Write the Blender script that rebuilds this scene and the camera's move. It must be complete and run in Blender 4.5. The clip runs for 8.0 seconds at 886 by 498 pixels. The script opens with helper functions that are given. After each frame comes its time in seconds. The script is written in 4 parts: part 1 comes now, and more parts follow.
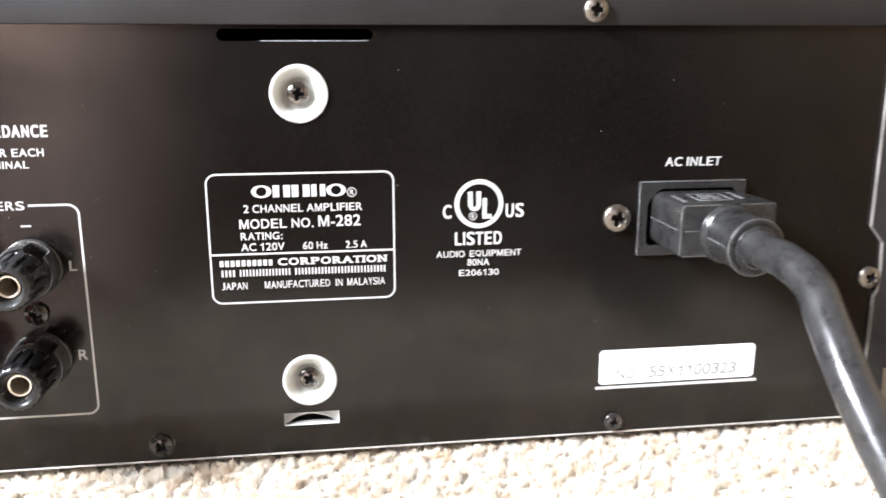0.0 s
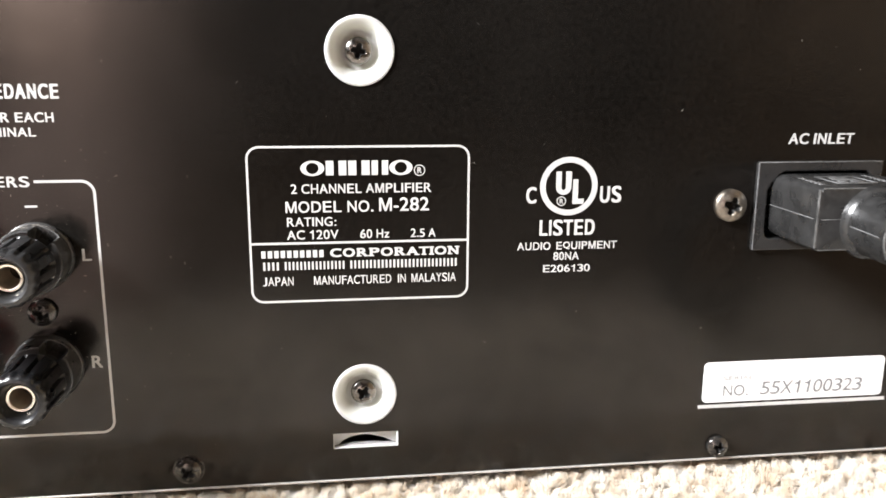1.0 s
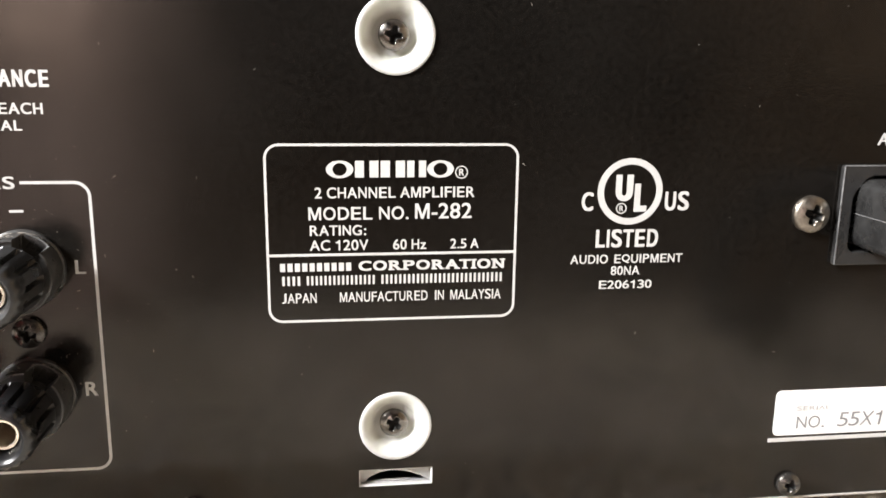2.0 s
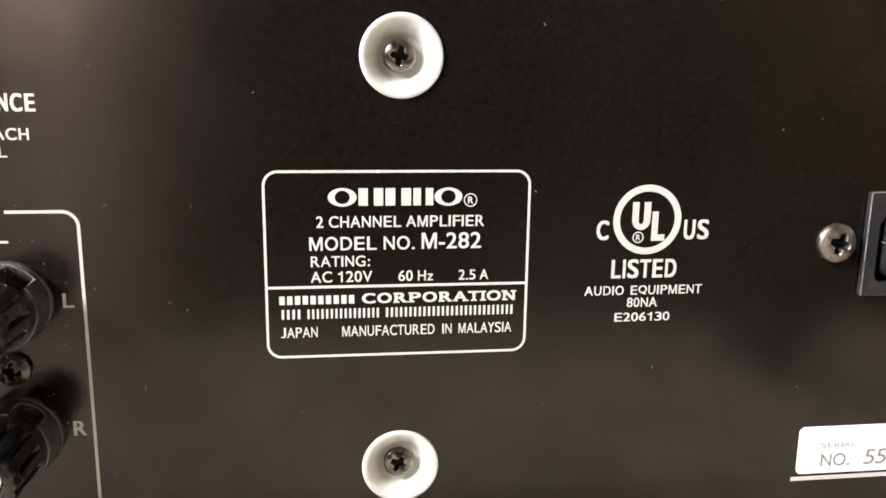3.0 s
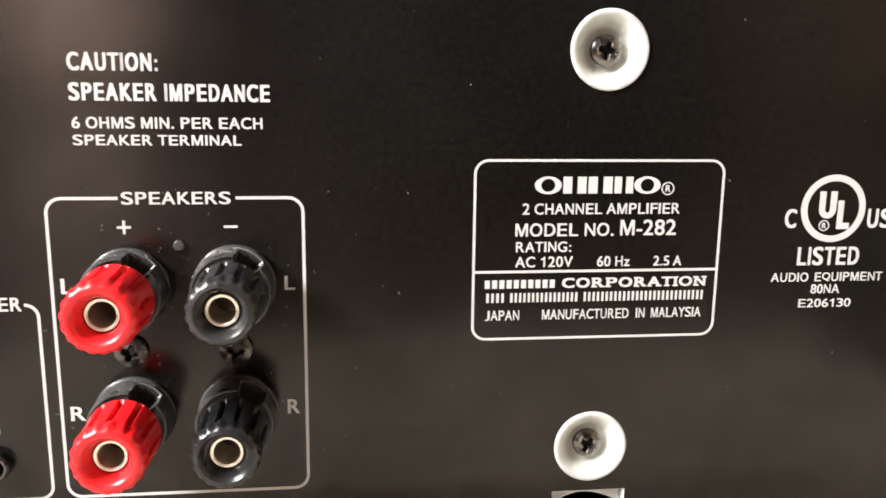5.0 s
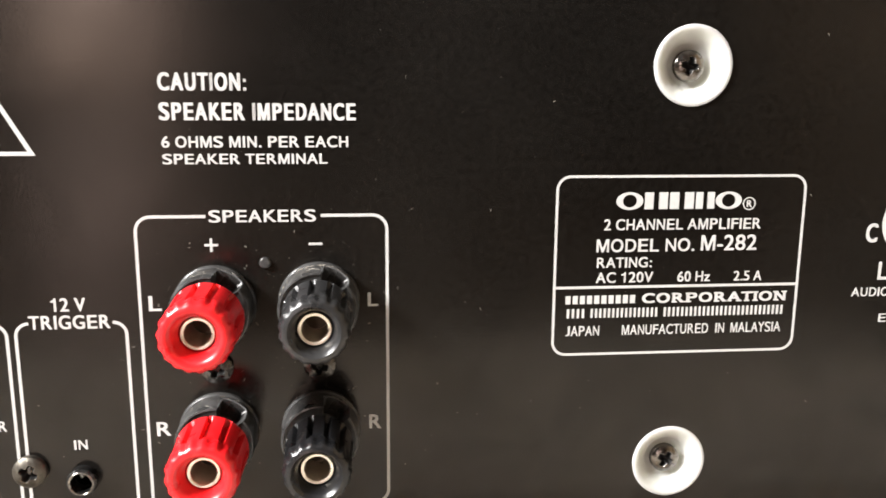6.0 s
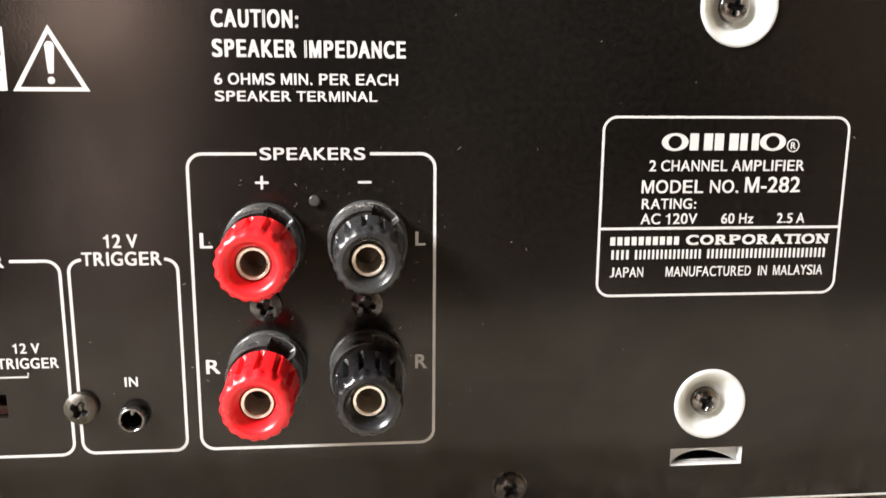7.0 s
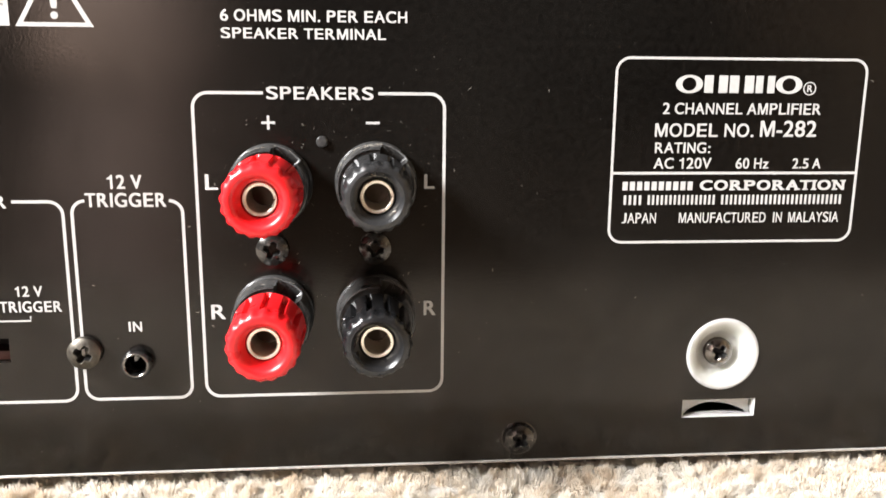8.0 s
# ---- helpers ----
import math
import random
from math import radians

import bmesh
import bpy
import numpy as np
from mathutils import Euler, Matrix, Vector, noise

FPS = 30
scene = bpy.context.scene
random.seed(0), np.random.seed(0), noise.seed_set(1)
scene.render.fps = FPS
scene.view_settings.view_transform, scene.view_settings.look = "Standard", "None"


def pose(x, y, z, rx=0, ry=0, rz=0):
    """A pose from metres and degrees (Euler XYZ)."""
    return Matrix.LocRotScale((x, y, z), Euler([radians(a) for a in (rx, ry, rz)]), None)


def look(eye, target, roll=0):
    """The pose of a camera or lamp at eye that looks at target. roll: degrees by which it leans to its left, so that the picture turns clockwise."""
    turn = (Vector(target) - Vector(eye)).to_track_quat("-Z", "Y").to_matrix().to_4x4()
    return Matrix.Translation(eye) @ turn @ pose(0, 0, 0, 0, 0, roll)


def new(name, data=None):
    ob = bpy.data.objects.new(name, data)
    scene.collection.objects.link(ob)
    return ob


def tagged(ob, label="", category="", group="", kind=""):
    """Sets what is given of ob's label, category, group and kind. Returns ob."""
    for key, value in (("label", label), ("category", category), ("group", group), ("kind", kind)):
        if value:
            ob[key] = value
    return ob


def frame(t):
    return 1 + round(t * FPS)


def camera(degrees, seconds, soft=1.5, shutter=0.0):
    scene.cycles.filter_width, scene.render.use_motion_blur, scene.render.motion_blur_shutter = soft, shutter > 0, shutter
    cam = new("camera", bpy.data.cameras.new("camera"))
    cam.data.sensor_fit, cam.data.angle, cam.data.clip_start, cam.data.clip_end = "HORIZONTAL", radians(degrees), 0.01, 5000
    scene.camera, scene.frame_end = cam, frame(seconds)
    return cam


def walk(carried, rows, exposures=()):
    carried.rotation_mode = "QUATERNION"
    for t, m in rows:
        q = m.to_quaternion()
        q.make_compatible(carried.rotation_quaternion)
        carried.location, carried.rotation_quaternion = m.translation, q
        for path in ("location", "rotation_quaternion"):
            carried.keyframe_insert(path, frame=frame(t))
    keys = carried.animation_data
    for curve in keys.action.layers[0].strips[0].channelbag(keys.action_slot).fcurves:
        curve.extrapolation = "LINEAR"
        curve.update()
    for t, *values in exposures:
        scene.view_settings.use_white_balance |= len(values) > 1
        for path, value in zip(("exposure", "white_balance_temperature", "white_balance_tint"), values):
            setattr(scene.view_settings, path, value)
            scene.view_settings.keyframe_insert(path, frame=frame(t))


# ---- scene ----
cam = camera(55.0, 8.0, soft=1.6, shutter=0.35)
PATH = [
    (0, pose(0.00532, -0.21945, 0.12107, 76.292, 0.0, -8.096) @ pose(0, 0, 0, 0, 0, -0.002)),
    (0.3, pose(-0.00058, -0.20681, 0.11479, 76.824, 0.0, -7.609) @ pose(0, 0, 0, 0, 0, -0.03)),
    (0.5, pose(-0.00383, -0.20013, 0.11398, 76.610, 0.0, -7.664) @ pose(0, 0, 0, 0, 0, 0.054)),
    (0.7, pose(-0.00625, -0.19397, 0.11178, 76.552, 0.0, -7.558) @ pose(0, 0, 0, 0, 0, 0.184)),
    (1, pose(-0.00673, -0.18329, 0.10803, 76.997, 0.0, -7.645) @ pose(0, 0, 0, 0, 0, 0.365)),
    (1.2, pose(-0.00763, -0.17635, 0.10534, 77.551, 0.0, -7.776) @ pose(0, 0, 0, 0, 0, 0.324)),
    (1.5, pose(-0.01016, -0.16837, 0.10413, 76.874, 0.0, -7.611) @ pose(0, 0, 0, 0, 0, 0.654)),
    (1.7, pose(-0.01209, -0.16475, 0.10455, 76.893, 0.0, -7.747) @ pose(0, 0, 0, 0, 0, 0.742)),
    (2.8, pose(-0.01260, -0.14960, 0.10690, 77.439, 0.0, -7.662) @ pose(0, 0, 0, 0, 0, 0.785)),
    (3, pose(-0.01284, -0.15019, 0.10738, 77.598, 0.0, -7.782) @ pose(0, 0, 0, 0, 0, 0.786)),
    (3.2, pose(-0.01404, -0.14999, 0.10761, 77.737, 0.0, -7.971) @ pose(0, 0, 0, 0, 0, 0.873)),
    (3.5, pose(-0.01749, -0.15111, 0.10661, 78.012, 0.0, -7.937) @ pose(0, 0, 0, 0, 0, 1.036)),
    (3.7, pose(-0.02104, -0.15214, 0.10629, 77.811, 0.0, -7.898) @ pose(0, 0, 0, 0, 0, 1.201)),
    (4, pose(-0.02702, -0.15381, 0.10605, 77.998, 0.0, -7.854) @ pose(0, 0, 0, 0, 0, 1.313)),
    (4.2, pose(-0.03309, -0.15422, 0.10583, 78.063, 0.0, -7.638) @ pose(0, 0, 0, 0, 0, 1.199)),
    (4.3, pose(-0.03502, -0.15483, 0.10491, 78.123, 0.0, -7.359) @ pose(0, 0, 0, 0, 0, 1.111)),
    (4.5, pose(-0.03840, -0.15468, 0.10467, 78.110, 0.0, -7.032) @ pose(0, 0, 0, 0, 0, 0.990)),
    (4.7, pose(-0.04284, -0.15424, 0.10253, 78.534, 0.0, -6.948) @ pose(0, 0, 0, 0, 0, 0.834)),
    (5.8, pose(-0.05773, -0.15153, 0.10730, 78.191, 0.0, -6.058) @ pose(0, 0, 0, 0, 0, 0.421)),
    (6, pose(-0.06041, -0.15186, 0.10653, 78.379, 0.0, -5.734) @ pose(0, 0, 0, 0, 0, 0.364)),
    (6.2, pose(-0.06300, -0.15218, 0.10670, 78.096, 0.0, -5.639) @ pose(0, 0, 0, 0, 0, 0.448)),
    (6.3, pose(-0.06406, -0.15307, 0.10512, 78.178, 0.0, -5.510) @ pose(0, 0, 0, 0, 0, 0.456)),
    (6.5, pose(-0.06682, -0.15345, 0.10180, 78.390, 0.0, -5.556) @ pose(0, 0, 0, 0, 0, 0.445)),
    (6.7, pose(-0.06820, -0.15337, 0.09947, 78.177, 0.0, -5.562) @ pose(0, 0, 0, 0, 0, 0.448)),
    (7, pose(-0.06872, -0.15469, 0.09596, 78.327, 0.0, -5.503) @ pose(0, 0, 0, 0, 0, 0.441)),
    (7.2, pose(-0.06895, -0.15471, 0.09334, 77.995, 0.0, -5.567) @ pose(0, 0, 0, 0, 0, 0.477)),
    (7.5, pose(-0.07049, -0.15530, 0.08900, 78.111, 0.0, -5.468) @ pose(0, 0, 0, 0, 0, 0.521)),
    (7.7, pose(-0.07023, -0.15423, 0.08819, 78.121, 0.0, -5.459) @ pose(0, 0, 0, 0, 0, 0.515)),
    (8, pose(-0.06973, -0.15379, 0.08635, 77.921, 0.0, -5.310) @ pose(0, 0, 0, 0, 0, 0.550)),
]
EXPOSURES = [(0.0, 1.72, 5930, 10), (0.5, 1.55, 6060, 10), (1.0, 1.44, 6260, 10), (3.0, 1.28, 6480, 10), (4.5, 1.28, 6540, 10), (6.0, 1.27, 6540, 10), (8.0, 1.25, 6430, 10)]
walk(cam, PATH, EXPOSURES)

# ---------------------------------------------------------------- light
world = bpy.data.worlds.new("daylight")
scene.world = world
world.use_nodes = True
wn = world.node_tree
sky = wn.nodes.new("ShaderNodeTexSky")
sky.sky_type = "NISHITA"
sky.sun_disc = False
sky.sun_elevation = radians(35)
sky.sun_rotation = radians(250)
wn.links.new(sky.outputs[0], wn.nodes["Background"].inputs[0])
wn.nodes["Background"].inputs[1].default_value = 0.12

WIN_Y, WIN_Z, WIN_W, WIN_H, WIN_X = -0.42, 0.82, 0.44, 0.44, -1.0
lamp = bpy.data.lights.new("window_daylight", "AREA")
lamp.shape, lamp.size, lamp.size_y = "RECTANGLE", WIN_W, WIN_H
lamp.energy, lamp.color = 54.0, (1.0, 0.985, 0.975)
lamp_ob = new("window_daylight", lamp)
lamp_ob.matrix_world = look((WIN_X - 0.02, WIN_Y, WIN_Z), (WIN_X + 1.0, WIN_Y, WIN_Z))

# low wide lamp added behind the camera, same wall, to glow in the panel
glow_lamp = bpy.data.lights.new("added_panel_glow", "AREA")
glow_lamp.shape, glow_lamp.size, glow_lamp.size_y = "RECTANGLE", 1.6, 0.84
glow_lamp.energy, glow_lamp.color = 14.0, (1.0, 0.7, 0.6)
glow_lamp_ob = new("added_panel_glow", glow_lamp)
glow_lamp_ob.matrix_world = look((WIN_X - 0.02, -3.25, 0.52), (0.0, -3.25, 0.52))

# ---------------------------------------------------------------- materials
MM = 0.001


def material(name, color, rough=0.5, metal=0.0, spread=0.12, grain=900.0, blotch=60.0, bump=0.15, bump_scale=2500.0,
             rough_spread=0.1, coat=0.0, specular=0.5, subsurface=0.0, soft=(0.004, 0.001, 0.001)):
    """A surface with colour and gloss varied at two scales and a fine relief."""
    m = bpy.data.materials.new(name)
    m.use_nodes = True
    nt = m.node_tree
    bsdf = nt.nodes["Principled BSDF"]
    coord = nt.nodes.new("ShaderNodeTexCoord")
    fine = nt.nodes.new("ShaderNodeTexNoise")
    fine.inputs["Scale"].default_value, fine.inputs["Detail"].default_value = grain, 3
    wide = nt.nodes.new("ShaderNodeTexNoise")
    wide.inputs["Scale"].default_value, wide.inputs["Detail"].default_value = blotch, 4
    for n in (fine, wide):
        nt.links.new(coord.outputs["Object"], n.inputs["Vector"])
    mix = nt.nodes.new("ShaderNodeMath")
    mix.operation = "MULTIPLY_ADD"
    nt.links.new(fine.outputs[0], mix.inputs[0])
    mix.inputs[1].default_value = 0.5
    half = nt.nodes.new("ShaderNodeMath")
    half.operation = "MULTIPLY"
    nt.links.new(wide.outputs[0], half.inputs[0])
    half.inputs[1].default_value = 0.5
    nt.links.new(half.outputs[0], mix.inputs[2])
    ramp = nt.nodes.new("ShaderNodeValToRGB")
    lo, hi = [max(0.0, c * (1 - spread)) for c in color], [min(1.0, c * (1 + spread)) for c in color]
    ramp.color_ramp.elements[0].position, ramp.color_ramp.elements[0].color = 0.35, (*lo, 1)
    ramp.color_ramp.elements[1].position, ramp.color_ramp.elements[1].color = 0.65, (*hi, 1)
    nt.links.new(mix.outputs[0], ramp.inputs[0])
    nt.links.new(ramp.outputs[0], bsdf.inputs["Base Color"])
    r = nt.nodes.new("ShaderNodeMapRange")
    r.inputs["From Min"].default_value, r.inputs["From Max"].default_value = 0.3, 0.7
    r.inputs["To Min"].default_value, r.inputs["To Max"].default_value = max(0.02, rough - rough_spread), min(1.0, rough + rough_spread)
    nt.links.new(wide.outputs[0], r.inputs["Value"])
    nt.links.new(r.outputs[0], bsdf.inputs["Roughness"])
    bsdf.inputs["Metallic"].default_value = metal
    bsdf.inputs["Specular IOR Level"].default_value = specular
    bsdf.inputs["Coat Weight"].default_value = coat
    if subsurface:
        bsdf.inputs["Subsurface Weight"].default_value = subsurface
        bsdf.inputs["Subsurface Radius"].default_value = soft
        bsdf.inputs["Subsurface Scale"].default_value = 0.3
    if bump:
        rel = nt.nodes.new("ShaderNodeTexNoise")
        rel.inputs["Scale"].default_value, rel.inputs["Detail"].default_value = bump_scale, 2
        nt.links.new(coord.outputs["Object"], rel.inputs["Vector"])
        b = nt.nodes.new("ShaderNodeBump")
        b.inputs["Strength"].default_value, b.inputs["Distance"].default_value = bump, 0.0002
        nt.links.new(rel.outputs[0], b.inputs["Height"])
        nt.links.new(b.outputs[0], bsdf.inputs["Normal"])
    return m


M_PANEL = material("black_satin_paint", (0.0047, 0.0043, 0.0038), 0.185, spread=0.5, grain=900, blotch=17, bump=0.05, bump_scale=1900, rough_spread=0.06, specular=0.36)
M_PANEL.node_tree.nodes["Principled BSDF"].inputs["Specular Tint"].default_value = (1.0, 0.92, 0.85, 1)


def smudges(m, scale, low, high):
    """Handling marks: the paint's sheen varies in soft patches."""
    nt = m.node_tree
    coord = nt.nodes.new("ShaderNodeTexCoord")
    noise = nt.nodes.new("ShaderNodeTexNoise")
    noise.inputs["Scale"].default_value, noise.inputs["Detail"].default_value, noise.inputs["Distortion"].default_value = scale, 5, 0.6
    spread = nt.nodes.new("ShaderNodeMapRange")
    for k, v in zip(("From Min", "From Max", "To Min", "To Max"), (0.33, 0.67, low, high)):
        spread.inputs[k].default_value = v
    nt.links.new(coord.outputs["Object"], noise.inputs["Vector"])
    nt.links.new(noise.outputs[0], spread.inputs[0])
    nt.links.new(spread.outputs[0], nt.nodes["Principled BSDF"].inputs["Specular IOR Level"])


smudges(M_PANEL, 60, 0.31, 0.41)
M_COVER = material("charcoal_cover_paint", (0.0128, 0.0121, 0.0119), 0.52, spread=0.15, grain=1800, blotch=30, bump=0.25, bump_scale=3000)
M_PRINT = material("white_screen_print", (0.445, 0.44, 0.43), 0.55, spread=0.06, grain=1200, blotch=200, bump=0.05)
M_BARE = material("cut_steel_edge", (0.48, 0.465, 0.445), 0.4, metal=0.5, spread=0.2, grain=2000, blotch=120)
M_ZINC = material("dusty_zinc_screw", (0.11, 0.1, 0.085), 0.5, metal=1.0, spread=0.3, grain=1500, blotch=400, rough_spread=0.12)
M_DISHSCREW = material("dark_plated_screw", (0.19, 0.178, 0.165), 0.24, metal=1.0, spread=0.3, grain=1500, blotch=400, rough_spread=0.12)
M_NICKEL = material("worn_nickel_screw", (0.22, 0.195, 0.165), 0.4, metal=1.0, spread=0.3, grain=1500, blotch=500, rough_spread=0.12)
M_BLACKSCREW = material("black_oxide_screw", (0.075, 0.07, 0.065), 0.24, metal=0.8, spread=0.3, grain=1500, blotch=500)
M_DISH = material("cream_white_plastic", (0.5, 0.507, 0.475), 0.38, spread=0.03, grain=700, blotch=150, bump=0.05, subsurface=0.9, soft=(0.013, 0.014, 0.012))
M_RED = material("red_plastic", (0.6, 0.0085, 0.012), 0.34, spread=0.12, grain=900, blotch=250, bump=0.06, coat=0.0, subsurface=0.1)
M_BLACKPLASTIC = material("black_glossy_plastic", (0.006, 0.006, 0.0065), 0.3, spread=0.3, grain=900, blotch=250, bump=0.06, rough_spread=0.07)
M_DUSTYKNOB = material("dusty_grey_black_plastic", (0.015, 0.015, 0.0155), 0.33, spread=0.35, grain=1400, blotch=300, bump=0.08, rough_spread=0.1)
M_COLLAR = material("dusty_black_plastic", (0.03, 0.0295, 0.0288), 0.32, spread=0.5, grain=1500, blotch=300, bump=0.12, rough_spread=0.12)
M_SLEEVE = material("pale_gold_sleeve", (0.84, 0.78, 0.68), 0.34, metal=1.0, spread=0.08, grain=1000, blotch=300, bump=0.03)
M_HOLE = material("dark_plastic_and_recess_shade", (0.006, 0.0055, 0.005), 0.6, spread=0.2)
M_SOCKET = material("brown_socket_floor", (0.06, 0.044, 0.031), 0.4, metal=0.3, spread=0.3)
# also paints the light caught by the inlet's edges and the collar notches
M_WEAR_GLINT = material("rubbed_glint_grey_plastic", (0.1, 0.1, 0.1), 0.38, spread=0.5, grain=1800, blotch=400, bump=0.1)
M_SCUFF = material("scuffed_pale_rubber", (0.055, 0.054, 0.052), 0.4, spread=0.6, grain=1500, blotch=500, bump=0.15)
M_FLANGE_EDGE = material("rubbed_steel_edge", (0.2, 0.185, 0.17), 0.45, metal=0.5, spread=0.4, grain=2000, blotch=120)
M_INLET = material("grey_black_inlet_plastic", (0.016, 0.0157, 0.0156), 0.3, spread=0.25, grain=1500, blotch=150, bump=0.15)
M_PLUG = material("scuffed_plug_rubber", (0.014, 0.0138, 0.0136), 0.3, spread=0.4, grain=900, blotch=220, bump=0.1, bump_scale=1500, rough_spread=0.1)
M_CORD = material("grey_black_cord_rubber", (0.018, 0.0176, 0.0176), 0.3, spread=0.4, grain=900, blotch=160, bump=0.06, rough_spread=0.09)
M_STICKER = material("silver_white_sticker", (0.68, 0.68, 0.675), 0.3, spread=0.03, grain=900, blotch=120, bump=0.03)
M_INK = material("black_ink", (0.17, 0.17, 0.174), 0.5, spread=0.1)
M_FAINT = material("faint_grey_ink", (0.27, 0.27, 0.27), 0.5, spread=0.3)
M_SWITCH = material("brown_red_slider", (0.05, 0.014, 0.008), 0.6, spread=0.2)
M_WOOD = material("dark_honey_wood", (0.065, 0.04, 0.022), 0.2, spread=0.3, grain=120, blotch=20, bump=0.04, bump_scale=400, rough_spread=0.05)
M_WALL = material("tan_wall_paint", (0.1, 0.08, 0.066), 0.7, spread=0.04, grain=60, blotch=2, bump=0.2, bump_scale=300)
M_FILL_WALL = material("cream_fill_wall", (0.74, 0.6, 0.4), 0.7, spread=0.04, grain=60, blotch=2, bump=0.2, bump_scale=300)
M_CEIL = material("dull_ceiling_paint", (0.4, 0.38, 0.36), 0.8, spread=0.03, grain=60, blotch=2, bump=0.2, bump_scale=300)
M_TRIM = material("white_window_paint", (0.78, 0.77, 0.75), 0.4, spread=0.03, grain=60, blotch=8, bump=0.05)
M_JACK = material("dark_glossy_socket", (0.008, 0.0078, 0.0076), 0.22, metal=0.0, spread=0.3, grain=900, blotch=300, bump=0.05)
M_DUST = material("pale_lint", (0.27, 0.245, 0.21), 0.8, spread=0.4)


def carpet_material(name):
    m = bpy.data.materials.new(name)
    m.use_nodes = True
    nt = m.node_tree
    bsdf = nt.nodes["Principled BSDF"]
    geo = nt.nodes.new("ShaderNodeNewGeometry")
    coord = nt.nodes.new("ShaderNodeTexCoord")
    n = nt.nodes.new("ShaderNodeTexNoise")
    n.inputs["Scale"].default_value, n.inputs["Detail"].default_value = 150, 3
    nt.links.new(coord.outputs["Object"], n.inputs["Vector"])
    add = nt.nodes.new("ShaderNodeMath")
    add.operation = "MULTIPLY_ADD"
    nt.links.new(geo.outputs["Random Per Island"], add.inputs[0])
    add.inputs[1].default_value = 0.14
    nt.links.new(n.outputs[0], add.inputs[2])
    ramp = nt.nodes.new("ShaderNodeValToRGB")
    e = ramp.color_ramp.elements
    e[0].position, e[0].color = 0.36, (0.82, 0.71, 0.58, 1)
    e[1].position, e[1].color = 0.78, (0.96, 0.94, 0.9, 1)
    mid = e.new(0.52)
    mid.color = (0.92, 0.86, 0.77, 1)
    nt.links.new(add.outputs[0], ramp.inputs[0])
    nt.links.new(ramp.outputs[0], bsdf.inputs["Base Color"])
    bsdf.inputs["Roughness"].default_value = 0.8
    bsdf.inputs["Sheen Weight"].default_value = 0.15
    thin = nt.nodes.new("ShaderNodeBsdfTranslucent")
    nt.links.new(ramp.outputs[0], thin.inputs["Color"])
    blend = nt.nodes.new("ShaderNodeMixShader")
    blend.inputs[0].default_value = 0.56
    nt.links.new(bsdf.outputs[0], blend.inputs[1])
    nt.links.new(thin.outputs[0], blend.inputs[2])
    nt.links.new(blend.outputs[0], nt.nodes["Material Output"].inputs["Surface"])
    b = nt.nodes.new("ShaderNodeBump")
    f = nt.nodes.new("ShaderNodeTexNoise")
    f.inputs["Scale"].default_value, f.inputs["Detail"].default_value = 1800, 2
    nt.links.new(coord.outputs["Object"], f.inputs["Vector"])
    nt.links.new(f.outputs[0], b.inputs["Height"])
    b.inputs["Strength"].default_value, b.inputs["Distance"].default_value = 0.5, 0.0004
    nt.links.new(b.outputs[0], bsdf.inputs["Normal"])
    return m


M_CARPET = carpet_material("beige_carpet_yarn")

# ---------------------------------------------------------------- mesh tools (millimetres in, metres out)
WORLD_OF = {}


def thing(name, at, label, category, group=""):
    """An Empty at the thing's base, which parents its parts."""
    ob = new(name)
    ob.empty_display_size = 0.01
    ob.location = Vector(at) * MM
    WORLD_OF[ob] = Matrix.Translation(Vector(at) * MM)
    return tagged(ob, label, category, group)


def finish(bm, name, mat, smooth=True, angle=35):
    bmesh.ops.remove_doubles(bm, verts=bm.verts, dist=0.002)
    bmesh.ops.recalc_face_normals(bm, faces=bm.faces)
    me = bpy.data.meshes.new(name)
    for f in bm.faces:
        f.smooth = smooth
    if smooth:
        for e in bm.edges:
            e.smooth = len(e.link_faces) == 2 and e.calc_face_angle(3.2) < radians(angle)
    bm.to_mesh(me)
    bm.free()
    me.transform(Matrix.Scale(MM, 4))
    me.materials.append(mat)
    return me


def place(name, me, parent=None, label="", m=None):
    ob = new(name, me)
    m = m or Matrix.Identity(4)
    WORLD_OF[ob] = m.copy()
    ob.matrix_basis = m
    if parent:
        ob.parent = parent
        ob.matrix_parent_inverse = WORLD_OF[parent].inverted()
    if label:
        tagged(ob, label)
    return ob


def part(name, bm, mat, parent, label="", smooth=True, m=None):
    return place(name, finish(bm, name, mat, smooth), parent, label, m)


def at(x, y, z, turn=0.0):
    """A pose in millimetres on the rear panel; turn is about the axis that points out of it."""
    return Matrix.Translation(Vector((x, y, z)) * MM) @ Matrix.Rotation(radians(turn), 4, "Y")


def block(x0, x1, y0, y1, z0, z1, bevel=0.0, segments=2, bm=None):
    bm = bm or bmesh.new()
    made = bmesh.ops.create_cube(bm, size=1)
    bmesh.ops.transform(bm, verts=made["verts"], matrix=Matrix.Translation(((x0 + x1) / 2, (y0 + y1) / 2, (z0 + z1) / 2)) @ Matrix.Diagonal((x1 - x0, y1 - y0, z1 - z0, 1)))
    if bevel:
        edges = list({e for v in made["verts"] for e in v.link_edges})
        bmesh.ops.bevel(bm, geom=edges, offset=bevel, segments=segments, affect="EDGES", profile=0.5)
    return bm


